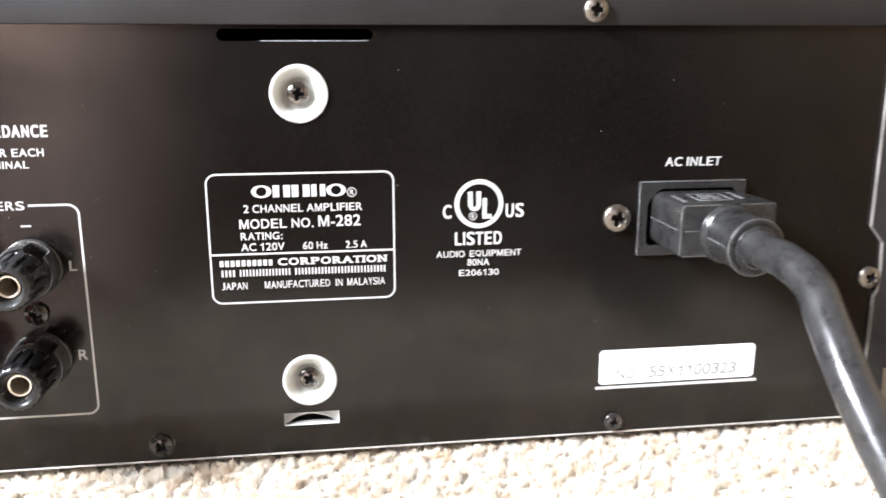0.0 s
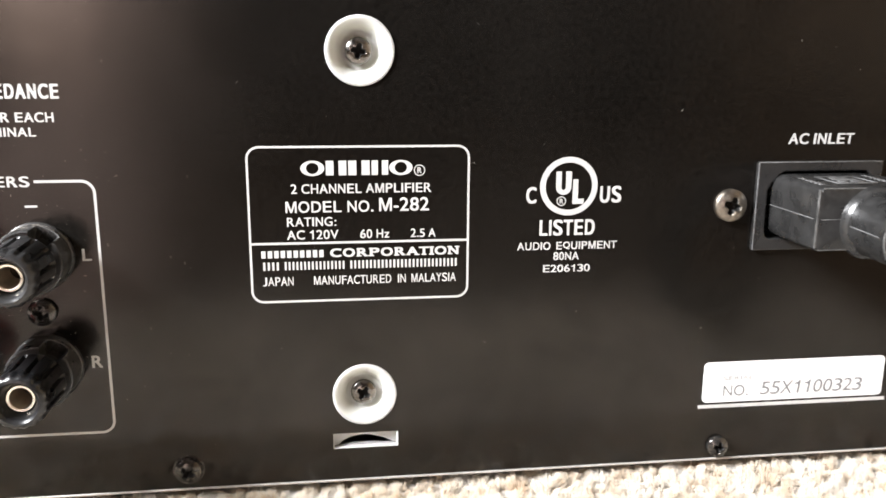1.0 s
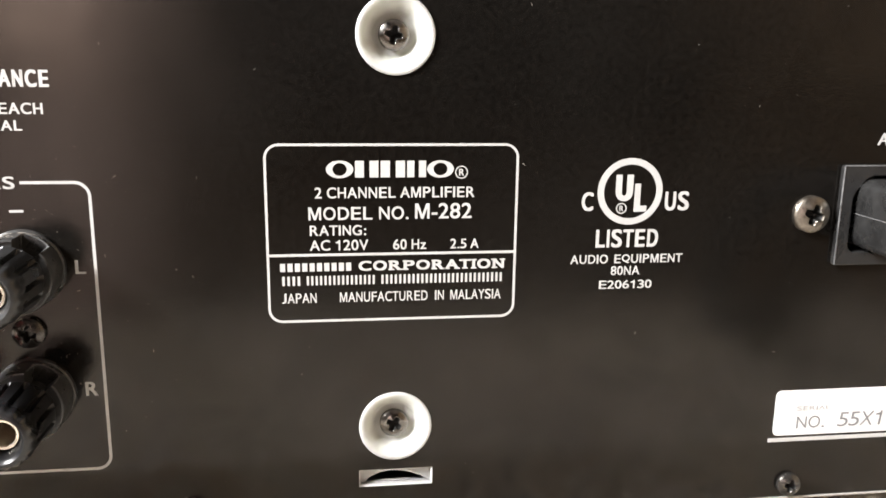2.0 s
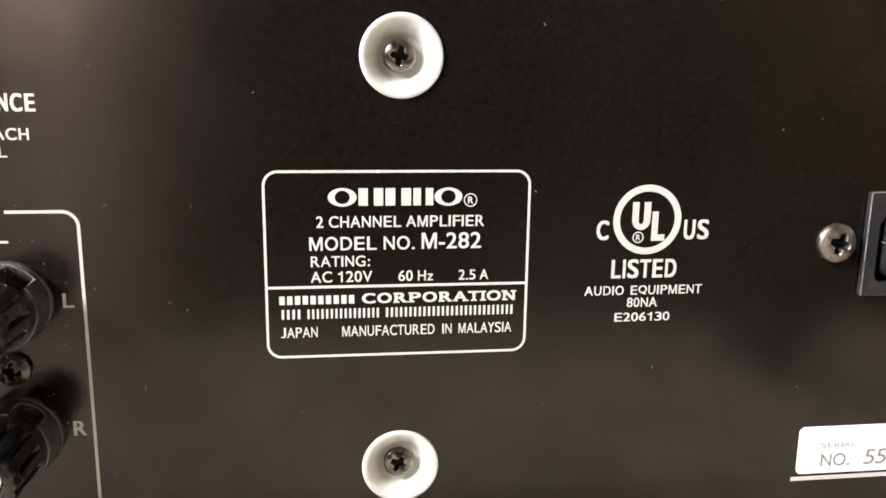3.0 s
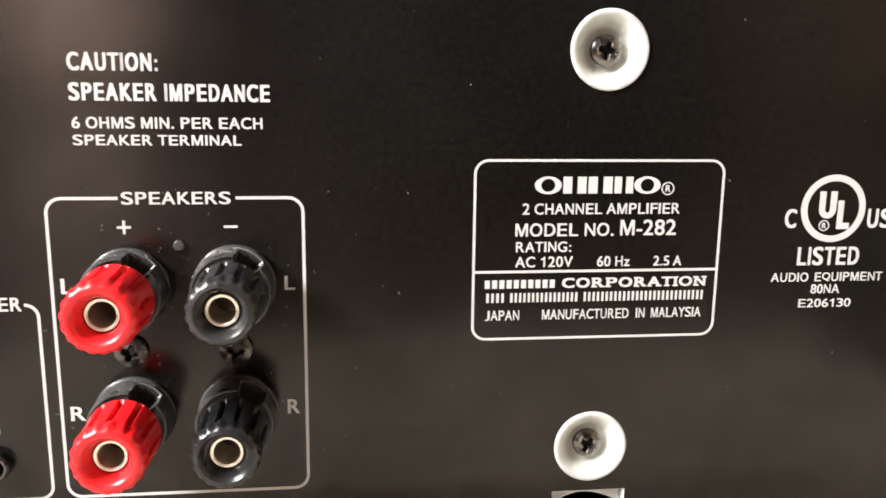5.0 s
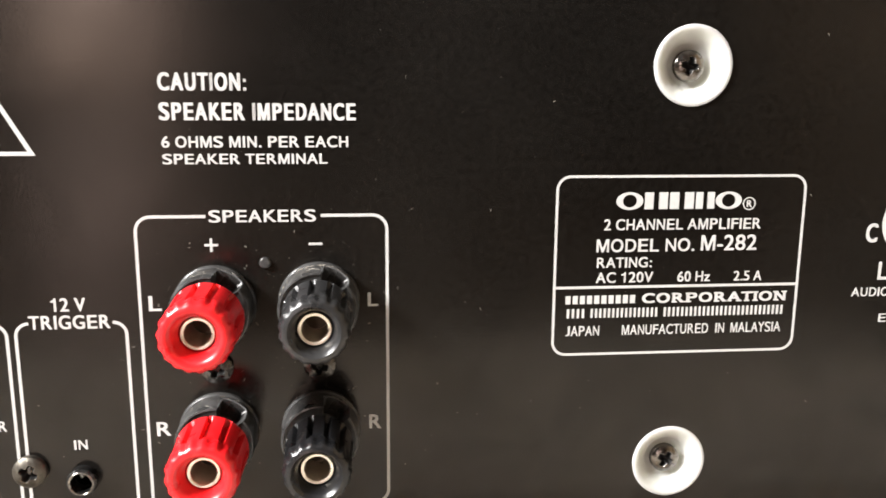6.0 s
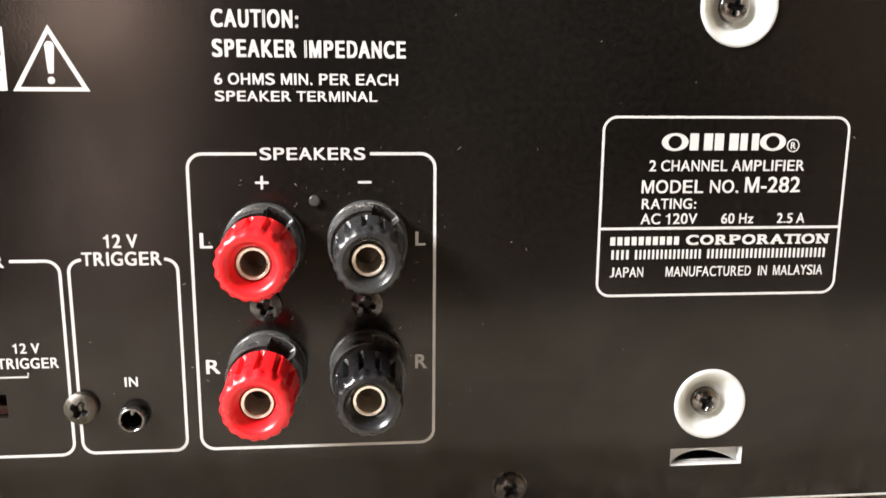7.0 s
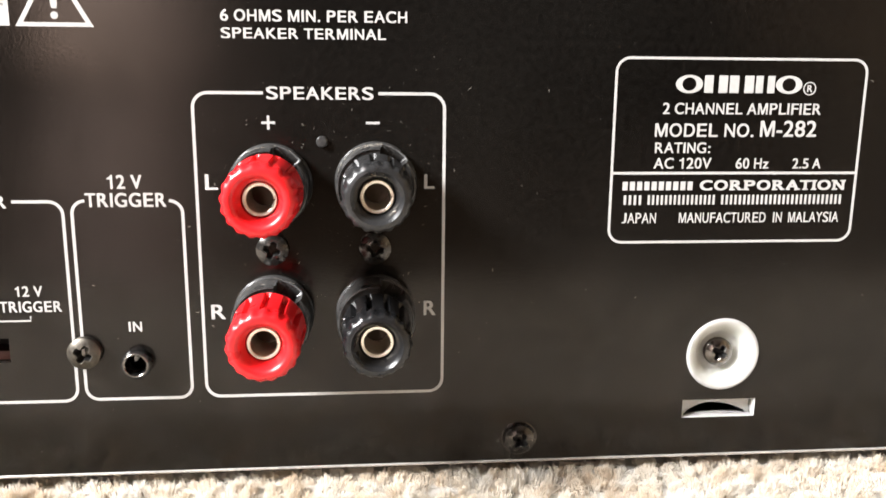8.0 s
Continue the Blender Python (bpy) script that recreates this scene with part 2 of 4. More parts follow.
def lathe(profile, seg=48, radius=None, bm=None, close_start=False, close_end=False):
    """Turns (radius, height) pairs round the axis that points out of the panel (-y). radius(r, h, angle) may shape it."""
    bm = bm or bmesh.new()
    rings = []
    for r, h in profile:
        ring = []
        for i in range(seg):
            a = 2 * math.pi * i / seg
            rr = radius(r, h, a) if radius else r
            ring.append(bm.verts.new((rr * math.cos(a), -h, rr * math.sin(a))))
        rings.append(ring)
    for p, q in zip(rings, rings[1:]):
        for i in range(seg):
            j = (i + 1) % seg
            bm.faces.new((p[i], p[j], q[j], q[i]))
    if close_start:
        bm.faces.new(rings[0])
    if close_end:
        bm.faces.new(rings[-1])
    return bm


def rounded(x0, x1, z0, z1, r, n=8):
    """The outline of a rounded rectangle, counter-clockwise from its lower right corner."""
    pts = []
    for cx, cz, a0 in ((x1 - r, z0 + r, -90), (x1 - r, z1 - r, 0), (x0 + r, z1 - r, 90), (x0 + r, z0 + r, 180)):
        for i in range(n + 1):
            a = radians(a0 + 90 * i / n)
            pts.append((cx + r * math.cos(a), cz + r * math.sin(a)))
    return pts


def circle(cx, cz, r, n=48):
    return [(cx + r * math.cos(2 * math.pi * i / n), cz + r * math.sin(2 * math.pi * i / n)) for i in range(n)]


def plate(outer, holes, y_front, y_back):
    """A flat plate with openings that go through it."""
    bm = bmesh.new()
    loops, edges = [], []
    for loop in (outer, *holes):
        vs = [bm.verts.new((x, y_front, z)) for x, z in loop]
        loops.append(vs)
        edges += [bm.edges.new((vs[i], vs[(i + 1) % len(vs)])) for i in range(len(vs))]
    bmesh.ops.triangle_fill(bm, edges=edges, use_beauty=True)
    front = list(bm.faces)
    twin = {v: bm.verts.new((v.co.x, y_back, v.co.z)) for v in list(bm.verts)}
    for f in front:
        bm.faces.new([twin[v] for v in reversed(f.verts)])
    for vs in loops:
        for i in range(len(vs)):
            a, b = vs[i], vs[(i + 1) % len(vs)]
            bm.faces.new((a, b, twin[b], twin[a]))
    bmesh.ops.recalc_face_normals(bm, faces=bm.faces)
    bm.normal_update()
    return bm


def ribbon(points, width, y_front, thick=0.05, closed=False):
    """A printed line of even width along points on the panel."""
    bm = bmesh.new()
    n = len(points)
    P = [Vector((x, z)) for x, z in points]
    left, right = [], []
    for i in range(n):
        a = P[(i - 1) % n] if closed or i else P[i]
        b = P[(i + 1) % n] if closed or i < n - 1 else P[i]
        d = (b - a).normalized()
        nrm = Vector((-d.y, d.x)) * width / 2
        left.append(P[i] + nrm)
        right.append(P[i] - nrm)
    rows = [[bm.verts.new((p.x, y, p.y)) for p in side] for side, y in ((left, y_front), (right, y_front), (right, y_front + thick), (left, y_front + thick))]
    for i in range(n if closed else n - 1):
        j = (i + 1) % n
        for k in range(4):
            a, b = rows[k], rows[(k + 1) % 4]
            bm.faces.new((a[i], a[j], b[j], b[i]))
    if not closed:
        bm.faces.new([r[0] for r in rows])
        bm.faces.new([r[-1] for r in rows])
    return bm


# advance, left and right edge of each letter, in thousandths of the type size: a plain grotesque's proportions
LETTER = {"A": (722, 20, 702), "B": (722, 76, 669), "C": (722, 44, 684), "D": (722, 76, 685), "E": (667, 76, 621), "F": (611, 76, 587), "G": (778, 44, 713),
          "H": (722, 71, 651), "I": (278, 64, 214), "J": (556, 22, 484), "K": (722, 87, 715), "L": (611, 76, 583), "M": (833, 69, 765), "N": (722, 69, 654)}
LETTER.update({"O": (778, 44, 734), "P": (667, 73, 627), "Q": (778, 44, 737), "R": (722, 76, 680), "S": (667, 39, 629), "T": (611, 14, 598), "U": (722, 72, 651),
               "V": (667, 19, 648), "X": (667, 14, 653), "Y": (667, 15, 653), "Z": (611, 25, 586), "z": (500, 20, 480), " ": (278, 0, 278)})
LETTER.update({".": (278, 64, 214), ",": (278, 64, 214), ":": (333, 92, 242), "-": (333, 27, 306), "1": (556, 69, 378)})
GLYPHS = {}
# slab feet: how far across the letter, and at its bottom (0) or top (1)
SERIFS = {"P": ((0.14, 0), (0.14, 1)), "R": ((0.14, 0), (0.14, 1), (0.95, 0)), "I": ((0.5, 0), (0.5, 1)), "N": ((0.12, 0), (0.05, 1), (0.9, 1)), "A": ((0.08, 0), (0.92, 0)), "T": ((0.5, 0),)}
# two letters drawn straight-sided and flagged, as in a grotesque: width 0 to 1, height 0 to 1
STRAIGHT = {"1": ((0, 0.70), (0.67, 0.70), (0.67, 0), (1, 0), (1, 1), (0.75, 1), (0.6, 0.87), (0, 0.79)),
            "M": ((0, 0), (0.134, 0), (0.134, 0.8), (0.44, 0), (0.56, 0), (0.866, 0.8), (0.866, 0), (1, 0), (1, 1), (0.8, 1), (0.5, 0.22), (0.2, 1), (0, 1))}


def glyph(ch):
    """One letter of the built-in font: points scaled so that a capital is 1 high, and faces."""
    if ch in STRAIGHT and ch not in GLYPHS:
        line, n, cap = STRAIGHT[ch], len(STRAIGHT[ch]), glyph("H")[0][:, 1].max()
        GLYPHS[ch] = (np.array([(x, z * cap, y) for y in (0.02, -0.02) for x, z in line]),
                      [tuple(range(n)), tuple(range(2 * n - 1, n - 1, -1))] + [(i, n + i, n + (i + 1) % n, (i + 1) % n) for i in range(n)])
    if ch not in GLYPHS:
        cu = bpy.data.curves.new("writing", "FONT")
        cu.body, cu.size, cu.extrude, cu.resolution_u = ch, 1.0, 0.02, 5
        tmp = new("writing", cu)
        bpy.context.view_layer.update()
        me = bpy.data.meshes.new_from_object(tmp.evaluated_get(bpy.context.evaluated_depsgraph_get()))
        bpy.data.objects.remove(tmp)
        bpy.data.curves.remove(cu)
        GLYPHS[ch] = np.array([v.co[:] for v in me.vertices]), [tuple(p.vertices) for p in me.polygons]
        bpy.data.meshes.remove(me)
    return GLYPHS[ch]


def words(text, x0, x1, z0, z1, parent, mat=None, bold=0.03, shear=0.0, y=-0.045, name="printed_text", label="", serifs=False):
    """A line of writing with the built-in font, letter by letter, fitted to its width and height on the panel."""
    cap = glyph("H")[0][:, 1].max()
    boxes, pen = [], 0.0
    for ch in text:
        adv, l, r = LETTER.get(ch, (556, 32, 522))
        boxes.append((pen + l, pen + r))
        pen += adv
    first, last = boxes[0][0], boxes[-1][1]
    k, h = (x1 - x0) / (last - first), z1 - z0
    grow = abs(bold) * h
    shifts = ((-grow, 0.5 * grow), (grow, 0.5 * grow), (-grow, -0.5 * grow), (grow, -0.5 * grow)) if bold > 0 else ((0.0, 0.0),)
    V, F = [], []
    for ch, (l, r) in zip(text, boxes):
        if ch == " ":
            continue
        co, faces = glyph(ch)
        lo, hi = co[:, 0].min(), co[:, 0].max()
        gx0, gx1 = x0 + (l - first) * k + grow, x0 + (r - first) * k - grow
        for i, (dx, dz) in enumerate(shifts):
            gz = (co[:, 1] - co[:, 1].min()) / np.ptp(co[:, 1]) if ch in "JQ" else co[:, 1] / cap
            z = z0 + 0.5 * grow + gz * (h - grow) + dz
            x = gx0 + (co[:, 0] - lo) / (hi - lo) * (gx1 - gx0) + dx + shear * gz * h
            yy = np.where(co[:, 2] > 0, y - 0.0015 * i, -0.004)
            base = sum(len(v) for v in V)
            V.append(np.stack([x, yy, z], 1))
            F += [tuple(base + j for j in f) for f in faces]
        for where, end in SERIFS.get(ch, ()) if serifs else ():
            mid, foot = gx0 + where * (gx1 - gx0), z0 if end == 0 else z1 - 0.15 * h
            base = sum(len(v) for v in V)
            V.append(np.array([(mid + a * 0.3 * h, y - 0.008, foot + b * 0.15 * h) for a, b in ((-1, 0), (1, 0), (1, 1), (-1, 1))]))
            F.append((base, base + 1, base + 2, base + 3))
    me = bpy.data.meshes.new(name)
    me.from_pydata((np.concatenate(V) * MM).tolist(), [], F)
    me.update()
    me.materials.append(mat or M_PRINT)
    return place(name, me, parent, label)


def bars(spans, z0, z1, parent, name="printed_bar"):
    """Plain bars in place of a mark or writing that is not lettered."""
    for x0, x1 in spans:
        part(name, block(x0, x1, -0.045, -0.004, z0, z1), M_PRINT, parent, smooth=False)


def split_bar(x0, x1, n, gap=0.2):
    w = (x1 - x0) / n
    return [(x0 + i * w + w * gap / 2, x0 + (i + 1) * w - w * gap / 2) for i in range(n)]


# ---------------------------------------------------------------- amplifier body
FLOOR = 0.0
PILE = 7.9
BOT, LIP, TOP = 10.2, 125.1, 139.0
LEFT, RIGHT = -265.0, 169.8

amplifier = thing("amplifier", (-47.6, 160, FLOOR + 2), "black metal amplifier with white rear printing, standing on a beige rug", "amplifier")

DISHES = ((0.0, 108.3), (0.0, 31.6))
holes = [circle(x, z, 6.9) for x, z in DISHES]
holes.append(rounded(-19.3, 18.8, 121.15, 124.1, 1.45))
holes.append([(7.6, 18.4), (7.6, 22.15), (-7.4, 22.15), (-7.4, 18.4)])
holes.append(rounded(91.5, 120.0, 64.5, 83.0, 0.8, 3))
holes.append(circle(-111.7, 32.6, 2.4, 32))
holes.append([(-134.3, 32.95), (-134.3, 37.5), (-144.0, 37.5), (-144.0, 32.95)])
back_panel = part("back_panel", plate([(RIGHT - 1.2, BOT + 0.5), (RIGHT - 1.2, TOP - 1.5), (LEFT + 1.2, TOP - 1.5), (LEFT + 1.2, BOT + 0.5)], holes, 0.0, 1.0),
                  M_PANEL, amplifier, "black satin painted steel rear panel with white lettering", smooth=False)
part("bottom_edge", block(LEFT + 1.0, RIGHT - 1.0, -0.25, 1.0, BOT, BOT + 0.48, 0.1, 1), M_BARE, amplifier, "bright bare metal bottom edge", smooth=False)
part("chassis_bottom", block(LEFT + 1, RIGHT - 1, 1.0, 318, BOT, BOT + 1.2), M_BARE, amplifier, "bare steel bottom plate", smooth=False)

# folded cover: top sheet, its turned-down rear lip, sides with their narrow rear flanges
cover = part("top_cover", block(LEFT, RIGHT, 0.0, 320, TOP - 1.2, TOP, 0.5), M_COVER, amplifier, "charcoal painted steel cover sheet")
part("rear_lip", block(LEFT, RIGHT, -1.3, -0.05, LIP, TOP, 0.35), M_COVER, cover)
side_profile = [(RIGHT, BOT + 0.3), (RIGHT, TOP - 0.1), (160.3, TOP - 0.1), (160.3, 69.6), (164.4, 64.6), (164.9, 57.0), (164.6, 50.5), (163.6, 48.4), (163.9, BOT + 0.3)]
part("side_flange", plate(side_profile, [], -1.25, -0.02), M_COVER, cover, smooth=False)
edge_line = [(160.3, LIP), (160.3, 69.6), (164.4, 64.6), (164.9, 57.0), (164.6, 50.5), (163.6, 48.4), (163.9, BOT + 1.0)]
part("flange_edge", ribbon(edge_line, 0.32, -1.36, 1.25), M_FLANGE_EDGE, cover, "bright worn cut edge", smooth=False)
left_profile = [(LEFT, BOT + 0.3), (LEFT + 6, BOT + 0.3), (LEFT + 6, TOP - 0.1), (LEFT, TOP - 0.1)]
part("side_flange", plate(left_profile, [], -1.25, -0.02), M_COVER, cover, smooth=False)
for x0, x1 in ((RIGHT - 1.2, RIGHT), (LEFT, LEFT + 1.2)):
    part("side_sheet", block(x0, x1, 0.0, 318, BOT + 0.3, TOP - 1.2), M_COVER, cover, smooth=False)
part("front_panel", block(LEFT - 1, RIGHT + 1, 318, 326, BOT - 2, TOP + 1, 1.0), M_COVER, amplifier, "black front panel")
for x in (LEFT + 45, RIGHT - 45):
    for y in (50, 275):
        part("foot", lathe([(18, 0), (20, 1), (20, BOT - 3), (18, BOT - 2)], 32, close_start=True, close_end=True), M_BLACKPLASTIC, amplifier,
             m=at(x, y, 2.0) @ Matrix.Rotation(radians(-90), 4, "X"))


# ---------------------------------------------------------------- screws
def screw_mesh(name, r, height, mat, cross=0.5):
    """A domed head with a cross recess, its seat at 0 and its top at height."""
    bm = bmesh.new()
    seg, rings = 72, 26
    w, l = 0.18 * r, cross * r
    levels = [[bm.verts.new((0, height * 0.25, 0))]]
    for k in range(1, rings + 1):
        q = r * k / rings
        ring = []
        for i in range(seg):
            a = 2 * math.pi * i / seg
            x, z = q * math.cos(a), q * math.sin(a)
            h = height * math.sqrt(max(0.0, 1 - (q / r) ** 2 * 0.72))
            s, t = min(abs(x), abs(z)), max(abs(x), abs(z))
            width = w * (1.25 - 0.5 * t / l)
            cut = max(0.0, min(1.0, (width - s) / (0.10 * r) + 0.5)) * max(0.0, min(1.0, (l - t) / (0.12 * r) + 0.5))
            ring.append(bm.verts.new((x, -(h - cut * height * (1.25 - 0.5 * t / l)), z)))
        levels.append(ring)
    base = [bm.verts.new((r * 1.0 * math.cos(2 * math.pi * i / seg), 0.15, r * math.sin(2 * math.pi * i / seg))) for i in range(seg)]
    levels.append(base)
    for i in range(seg):
        j = (i + 1) % seg
        bm.faces.new((levels[0][0], levels[1][i], levels[1][j]))
        for p, q in zip(levels[1:], levels[2:]):
            bm.faces.new((p[i], p[j], q[j], q[i]))
    me = finish(bm, name, mat, True, 50)
    # recess faces set dark: the cross's shade is put into the colour
    me.materials.append(M_HOLE)
    for p in me.polygons:
        c = p.center / MM
        q = math.hypot(c.x, c.z)
        if q < l * 1.05 and -c.y < height * (math.sqrt(1 - (q / r) ** 2 * 0.72) - 0.14):
            p.material_index = 1
    return me


SCREW_BLACK = screw_mesh("screw", 2.9, 1.9, M_BLACKSCREW)
SCREW_SMALL = screw_mesh("screw", 2.6, 1.9, M_BLACKSCREW)
SCREW_ZINC = screw_mesh("screw", 3.0, 2.1, M_ZINC)
SCREW_DISH = screw_mesh("screw", 2.85, 1.9, M_DISHSCREW, 0.52)
SCREW_NICKEL = screw_mesh("screw", 3.75, 2.5, M_NICKEL)
SCREW_TOP = screw_mesh("screw", 3.15, 2.2, M_NICKEL)
for x, z, turn, y, me, label in (
        (-86.6, 53.6, 20, 0, SCREW_BLACK, "black cross-head screw"), (-68.0, 53.7, 10, 0, SCREW_BLACK, "black cross-head screw"),
        (-40.1, 15.2, 35, 0, SCREW_BLACK, "black cross-head screw"), (86.3, 13.9, 15, 0, SCREW_SMALL, "black cross-head screw"),
        (-121.0, 34.7, 28, 0, SCREW_ZINC, "worn grey cross-head screw"), (84.4, 74.2, 18, 0, SCREW_NICKEL, "worn nickel cross-head screw"),
        (75.7, 128.9, 10, -1.3, SCREW_TOP, "worn nickel cross-head screw"), (161.6, 54.4, 25, 0, SCREW_TOP, "worn nickel cross-head screw")):
    place("screw", me, amplifier, label, at(x, y, z, turn))

# dark rubbed seats round the black screws
SEAT = finish(lathe([(2.6, 0.02), (3.3, 0.14), (3.55, 0.02)], 40), "screw_seat", M_BLACKSCREW)
for x, z in ((-40.1, 15.2),):
    place("screw_seat", SEAT, amplifier, m=at(x, 0, z))

# ---------------------------------------------------------------- white dished washers
DISH = finish(lathe([(6.85, -0.3), (7.32, 0.0), (7.32, 0.2), (7.2, 0.36), (6.95, 0.43), (6.6, 0.4), (6.2, 0.26), (5.8, 0.0), (5.4, -0.32), (5.0, -0.76), (4.65, -1.25), (4.35, -1.75), (4.1, -2.15), (3.8, -2.35), (1.2, -2.4)], 72), "dished_washer", M_DISH)
DISH_BACK = finish(lathe([(6.8, -0.4), (5.9, -1.2), (4.9, -3.2), (1.0, -3.3)], 48, close_end=True), "washer_back", M_DISH)
for (x, z), turn in zip(DISHES, (12, 30)):
    w = place("dished_washer", DISH, amplifier, "cream white plastic dished washer", at(x, 0, z))
    place("washer_back", DISH_BACK, w, m=at(x, 0, z))
    place("screw", SCREW_DISH, w, "grey cross-head screw", at(x - 0.2, 2.35, z - 0.05, turn))

# the slot below the lower washer, with a white clip behind it
arc = [(-6.2 + 12.9 * i / 20, 18.5 + 2.4 * math.sin(math.pi * (i / 20) ** 0.85) ** 0.8) for i in range(21)] + [(6.7 - 12.9 * i / 20, 18.45 + 0.35 * math.sin(math.pi * i / 20)) for i in range(1, 20)]
clip = part("clip", plate([(9.7, 15.5), (9.7, 25), (-9.5, 25), (-9.5, 15.5)], [arc], 1.9, 2.5), M_DISH, amplifier, "white plastic clip with a curved gap behind a slot", smooth=False)
part("clip_ledge", block(-7.35, 7.55, 0.1, 1.95, 17.6, 18.52, 0.1), M_DISH, clip)
part("clip_ledge", block(-7.35, 7.55, 0.1, 1.95, 22.0, 22.6, 0.1), M_DISH, clip)
for x0, x1 in ((-7.9, -7.15), (7.3, 8.1)):
    part("clip_cheek", block(x0, x1, 0.1, 1.95, 17.8, 22.6, 0.1), M_DISH, clip)
part("slot_strip", block(-9.0, 18.2, 0.85, 2.0, 118.0, 121.3, 0.12), M_DISH, amplifier, "thin white strip inside the upper slot")


# ---------------------------------------------------------------- speaker terminals
def knob_radius(r, h, a):
    """Twelve slots along the side that end at a finely scalloped front lip."""
    d = abs(((a * 12 / (2 * math.pi)) % 1.0) - 0.5)
    slot = max(0.0, min(1.0, (0.17 - d) / 0.05))
    wave = 0.5 - 0.5 * math.cos(18 * a)
    if h < 7.9 or r < 4.5:
        return r
    if h < 15.9:
        return r - 1.15 * slot
    return r - (0.3 if h < 17.7 else 0.24 if h < 18.5 else 0.1 if h < 18.8 else 0.0) * wave


def knob_mesh(r, mat):
    profile = [(4.0, 7.2), (r + 0.2, 7.2), (r + 0.32, 7.5), (r + 0.32, 8.2), (r + 0.2, 10), (r + 0.12, 12), (r + 0.04, 14.5), (r + 0.06, 15.7), (r + 0.14, 16.1), (r + 0.16, 16.9), (r + 0.1, 17.6), (r - 0.12, 18.25), (r - 0.45, 18.7),
               (r - 0.9, 18.97), (r - 1.4, 19.05), (4.25, 18.95), (3.9, 18.65), (3.62, 18.1), (3.4, 17.5), (3.2, 16.95), (3.05, 16.6), (3.0, 11.0), (2.4, 10.9)]
    return finish(lathe(profile, 196, knob_radius), "knob", mat, True, 40)


def notch_rim():
    """The rubbed edge of the wire opening in a terminal's collar, its glint put into the colour."""
    path = [(39.5, 6.7), (39.5, 4.5), (40.5, 3.1), (44, 2.45), (54, 2.3), (68, 2.3), (78, 2.45), (81.5, 3.1), (82.5, 4.5), (82.5, 6.7)]
    pts = [Vector((7.06 * math.cos(radians(a)), -h, 7.06 * math.sin(radians(a)))) for a, h in path]
    bm = bmesh.new()
    rings = []
    for i, p in enumerate(pts):
        d = (pts[min(i + 1, len(pts) - 1)] - pts[max(i - 1, 0)]).normalized()
        out = Vector((p.x, 0, p.z)).normalized()
        side = d.cross(out).normalized()
        rings.append([bm.verts.new(p + (out * math.cos(q) + side * math.sin(q)) * 0.15) for q in (math.pi * k / 4 for k in range(8))])
    for a, b in zip(rings, rings[1:]):
        for k in range(8):
            bm.faces.new((a[k], a[(k + 1) % 8], b[(k + 1) % 8], b[k]))
    return finish(bm, "notch_rim", M_WEAR_GLINT)


NOTCH_RIM = notch_rim()
KNOB_RED, KNOB_BLACK, KNOB_DUSTY = knob_mesh(6.05, M_RED), knob_mesh(5.72, M_BLACKPLASTIC), knob_mesh(5.72, M_DUSTYKNOB)


def collar_radius(r, h, a):
    deg = math.degrees(a) % 360
    if 40 < deg < 82 and h > 2.4 and r > 5:
        return min(r, 3.8)
    return r


COLLAR = finish(lathe([(7.35, 0.0), (7.35, 0.9), (7.1, 1.25), (7.05, 2.3), (7.05, 2.5), (7.02, 6.5), (6.85, 6.95), (6.55, 7.05), (6.45, 6.8), (3.0, 6.7)], 180, collar_radius), "speaker_terminal", M_COLLAR, True, 30)
SLEEVE = finish(lathe([(2.12, 4.0), (2.12, 17.4), (2.22, 17.62), (2.4, 17.72), (2.68, 17.72), (2.82, 17.55), (2.85, 10.8)], 48), "contact_sleeve", M_SLEEVE)
PIT = finish(lathe([(0.01, 10.5), (2.14, 10.5), (2.14, 10.0)], 32), "sleeve_floor", M_SOCKET)
for x, z, knob, turn, out, label in ((-86.45, 65.45, KNOB_RED, 4, 1.6, "speaker terminal with a ribbed red plastic knob"), (-86.65, 41.4, KNOB_RED, 15, 1.4, "speaker terminal with a ribbed red plastic knob"),
                                     (-67.8, 65.8, KNOB_DUSTY, 9, 1.0, "speaker terminal with a dusty ribbed black plastic knob"), (-67.95, 41.3, KNOB_BLACK, 2, 1.3, "speaker terminal with a ribbed black plastic knob")):
    terminal = place("speaker_terminal", COLLAR, amplifier, label, at(x, 0, z))
    place("knob", knob, terminal, m=at(x, -out, z, turn))
    place("notch_rim", NOTCH_RIM, terminal, m=at(x, 0, z))
    place("contact_sleeve", SLEEVE, terminal, "pale gold metal socket sleeve", at(x, 0, z))
    place("sleeve_floor", PIT, terminal, m=at(x, 0, z))
part("pin", lathe([(0.01, 0.75), (0.8, 0.7), (1.02, 0.45), (1.05, -0.1)], 28), M_COLLAR, amplifier, "small black locating pin", m=at(-77.3, 0, 73.1))

# trigger jack
jack = part("trigger_jack", lathe([(2.75, -0.2), (2.75, 1.9), (2.5, 2.25), (2.05, 2.3), (1.85, 2.0), (1.8, -4.0), (0.01, -4.0)], 44), M_JACK, amplifier,
            "small black round socket", m=at(-111.7, 0, 32.6))
# metal ring added to give the socket's black rim its glint
part("glint_rim", lathe([(1.86, 2.0), (1.93, 2.26), (2.05, 2.36), (2.2, 2.36), (2.3, 2.27)], 44), M_DISHSCREW, jack, "thin metal rim added for the black socket's glint", m=at(-111.7, 0, 32.6))
part("contact", block(-0.55, -0.05, -0.6, 2.0, 0.35, 1.25, 0.1), M_DISH, jack, m=at(-111.7, 0, 32.6))

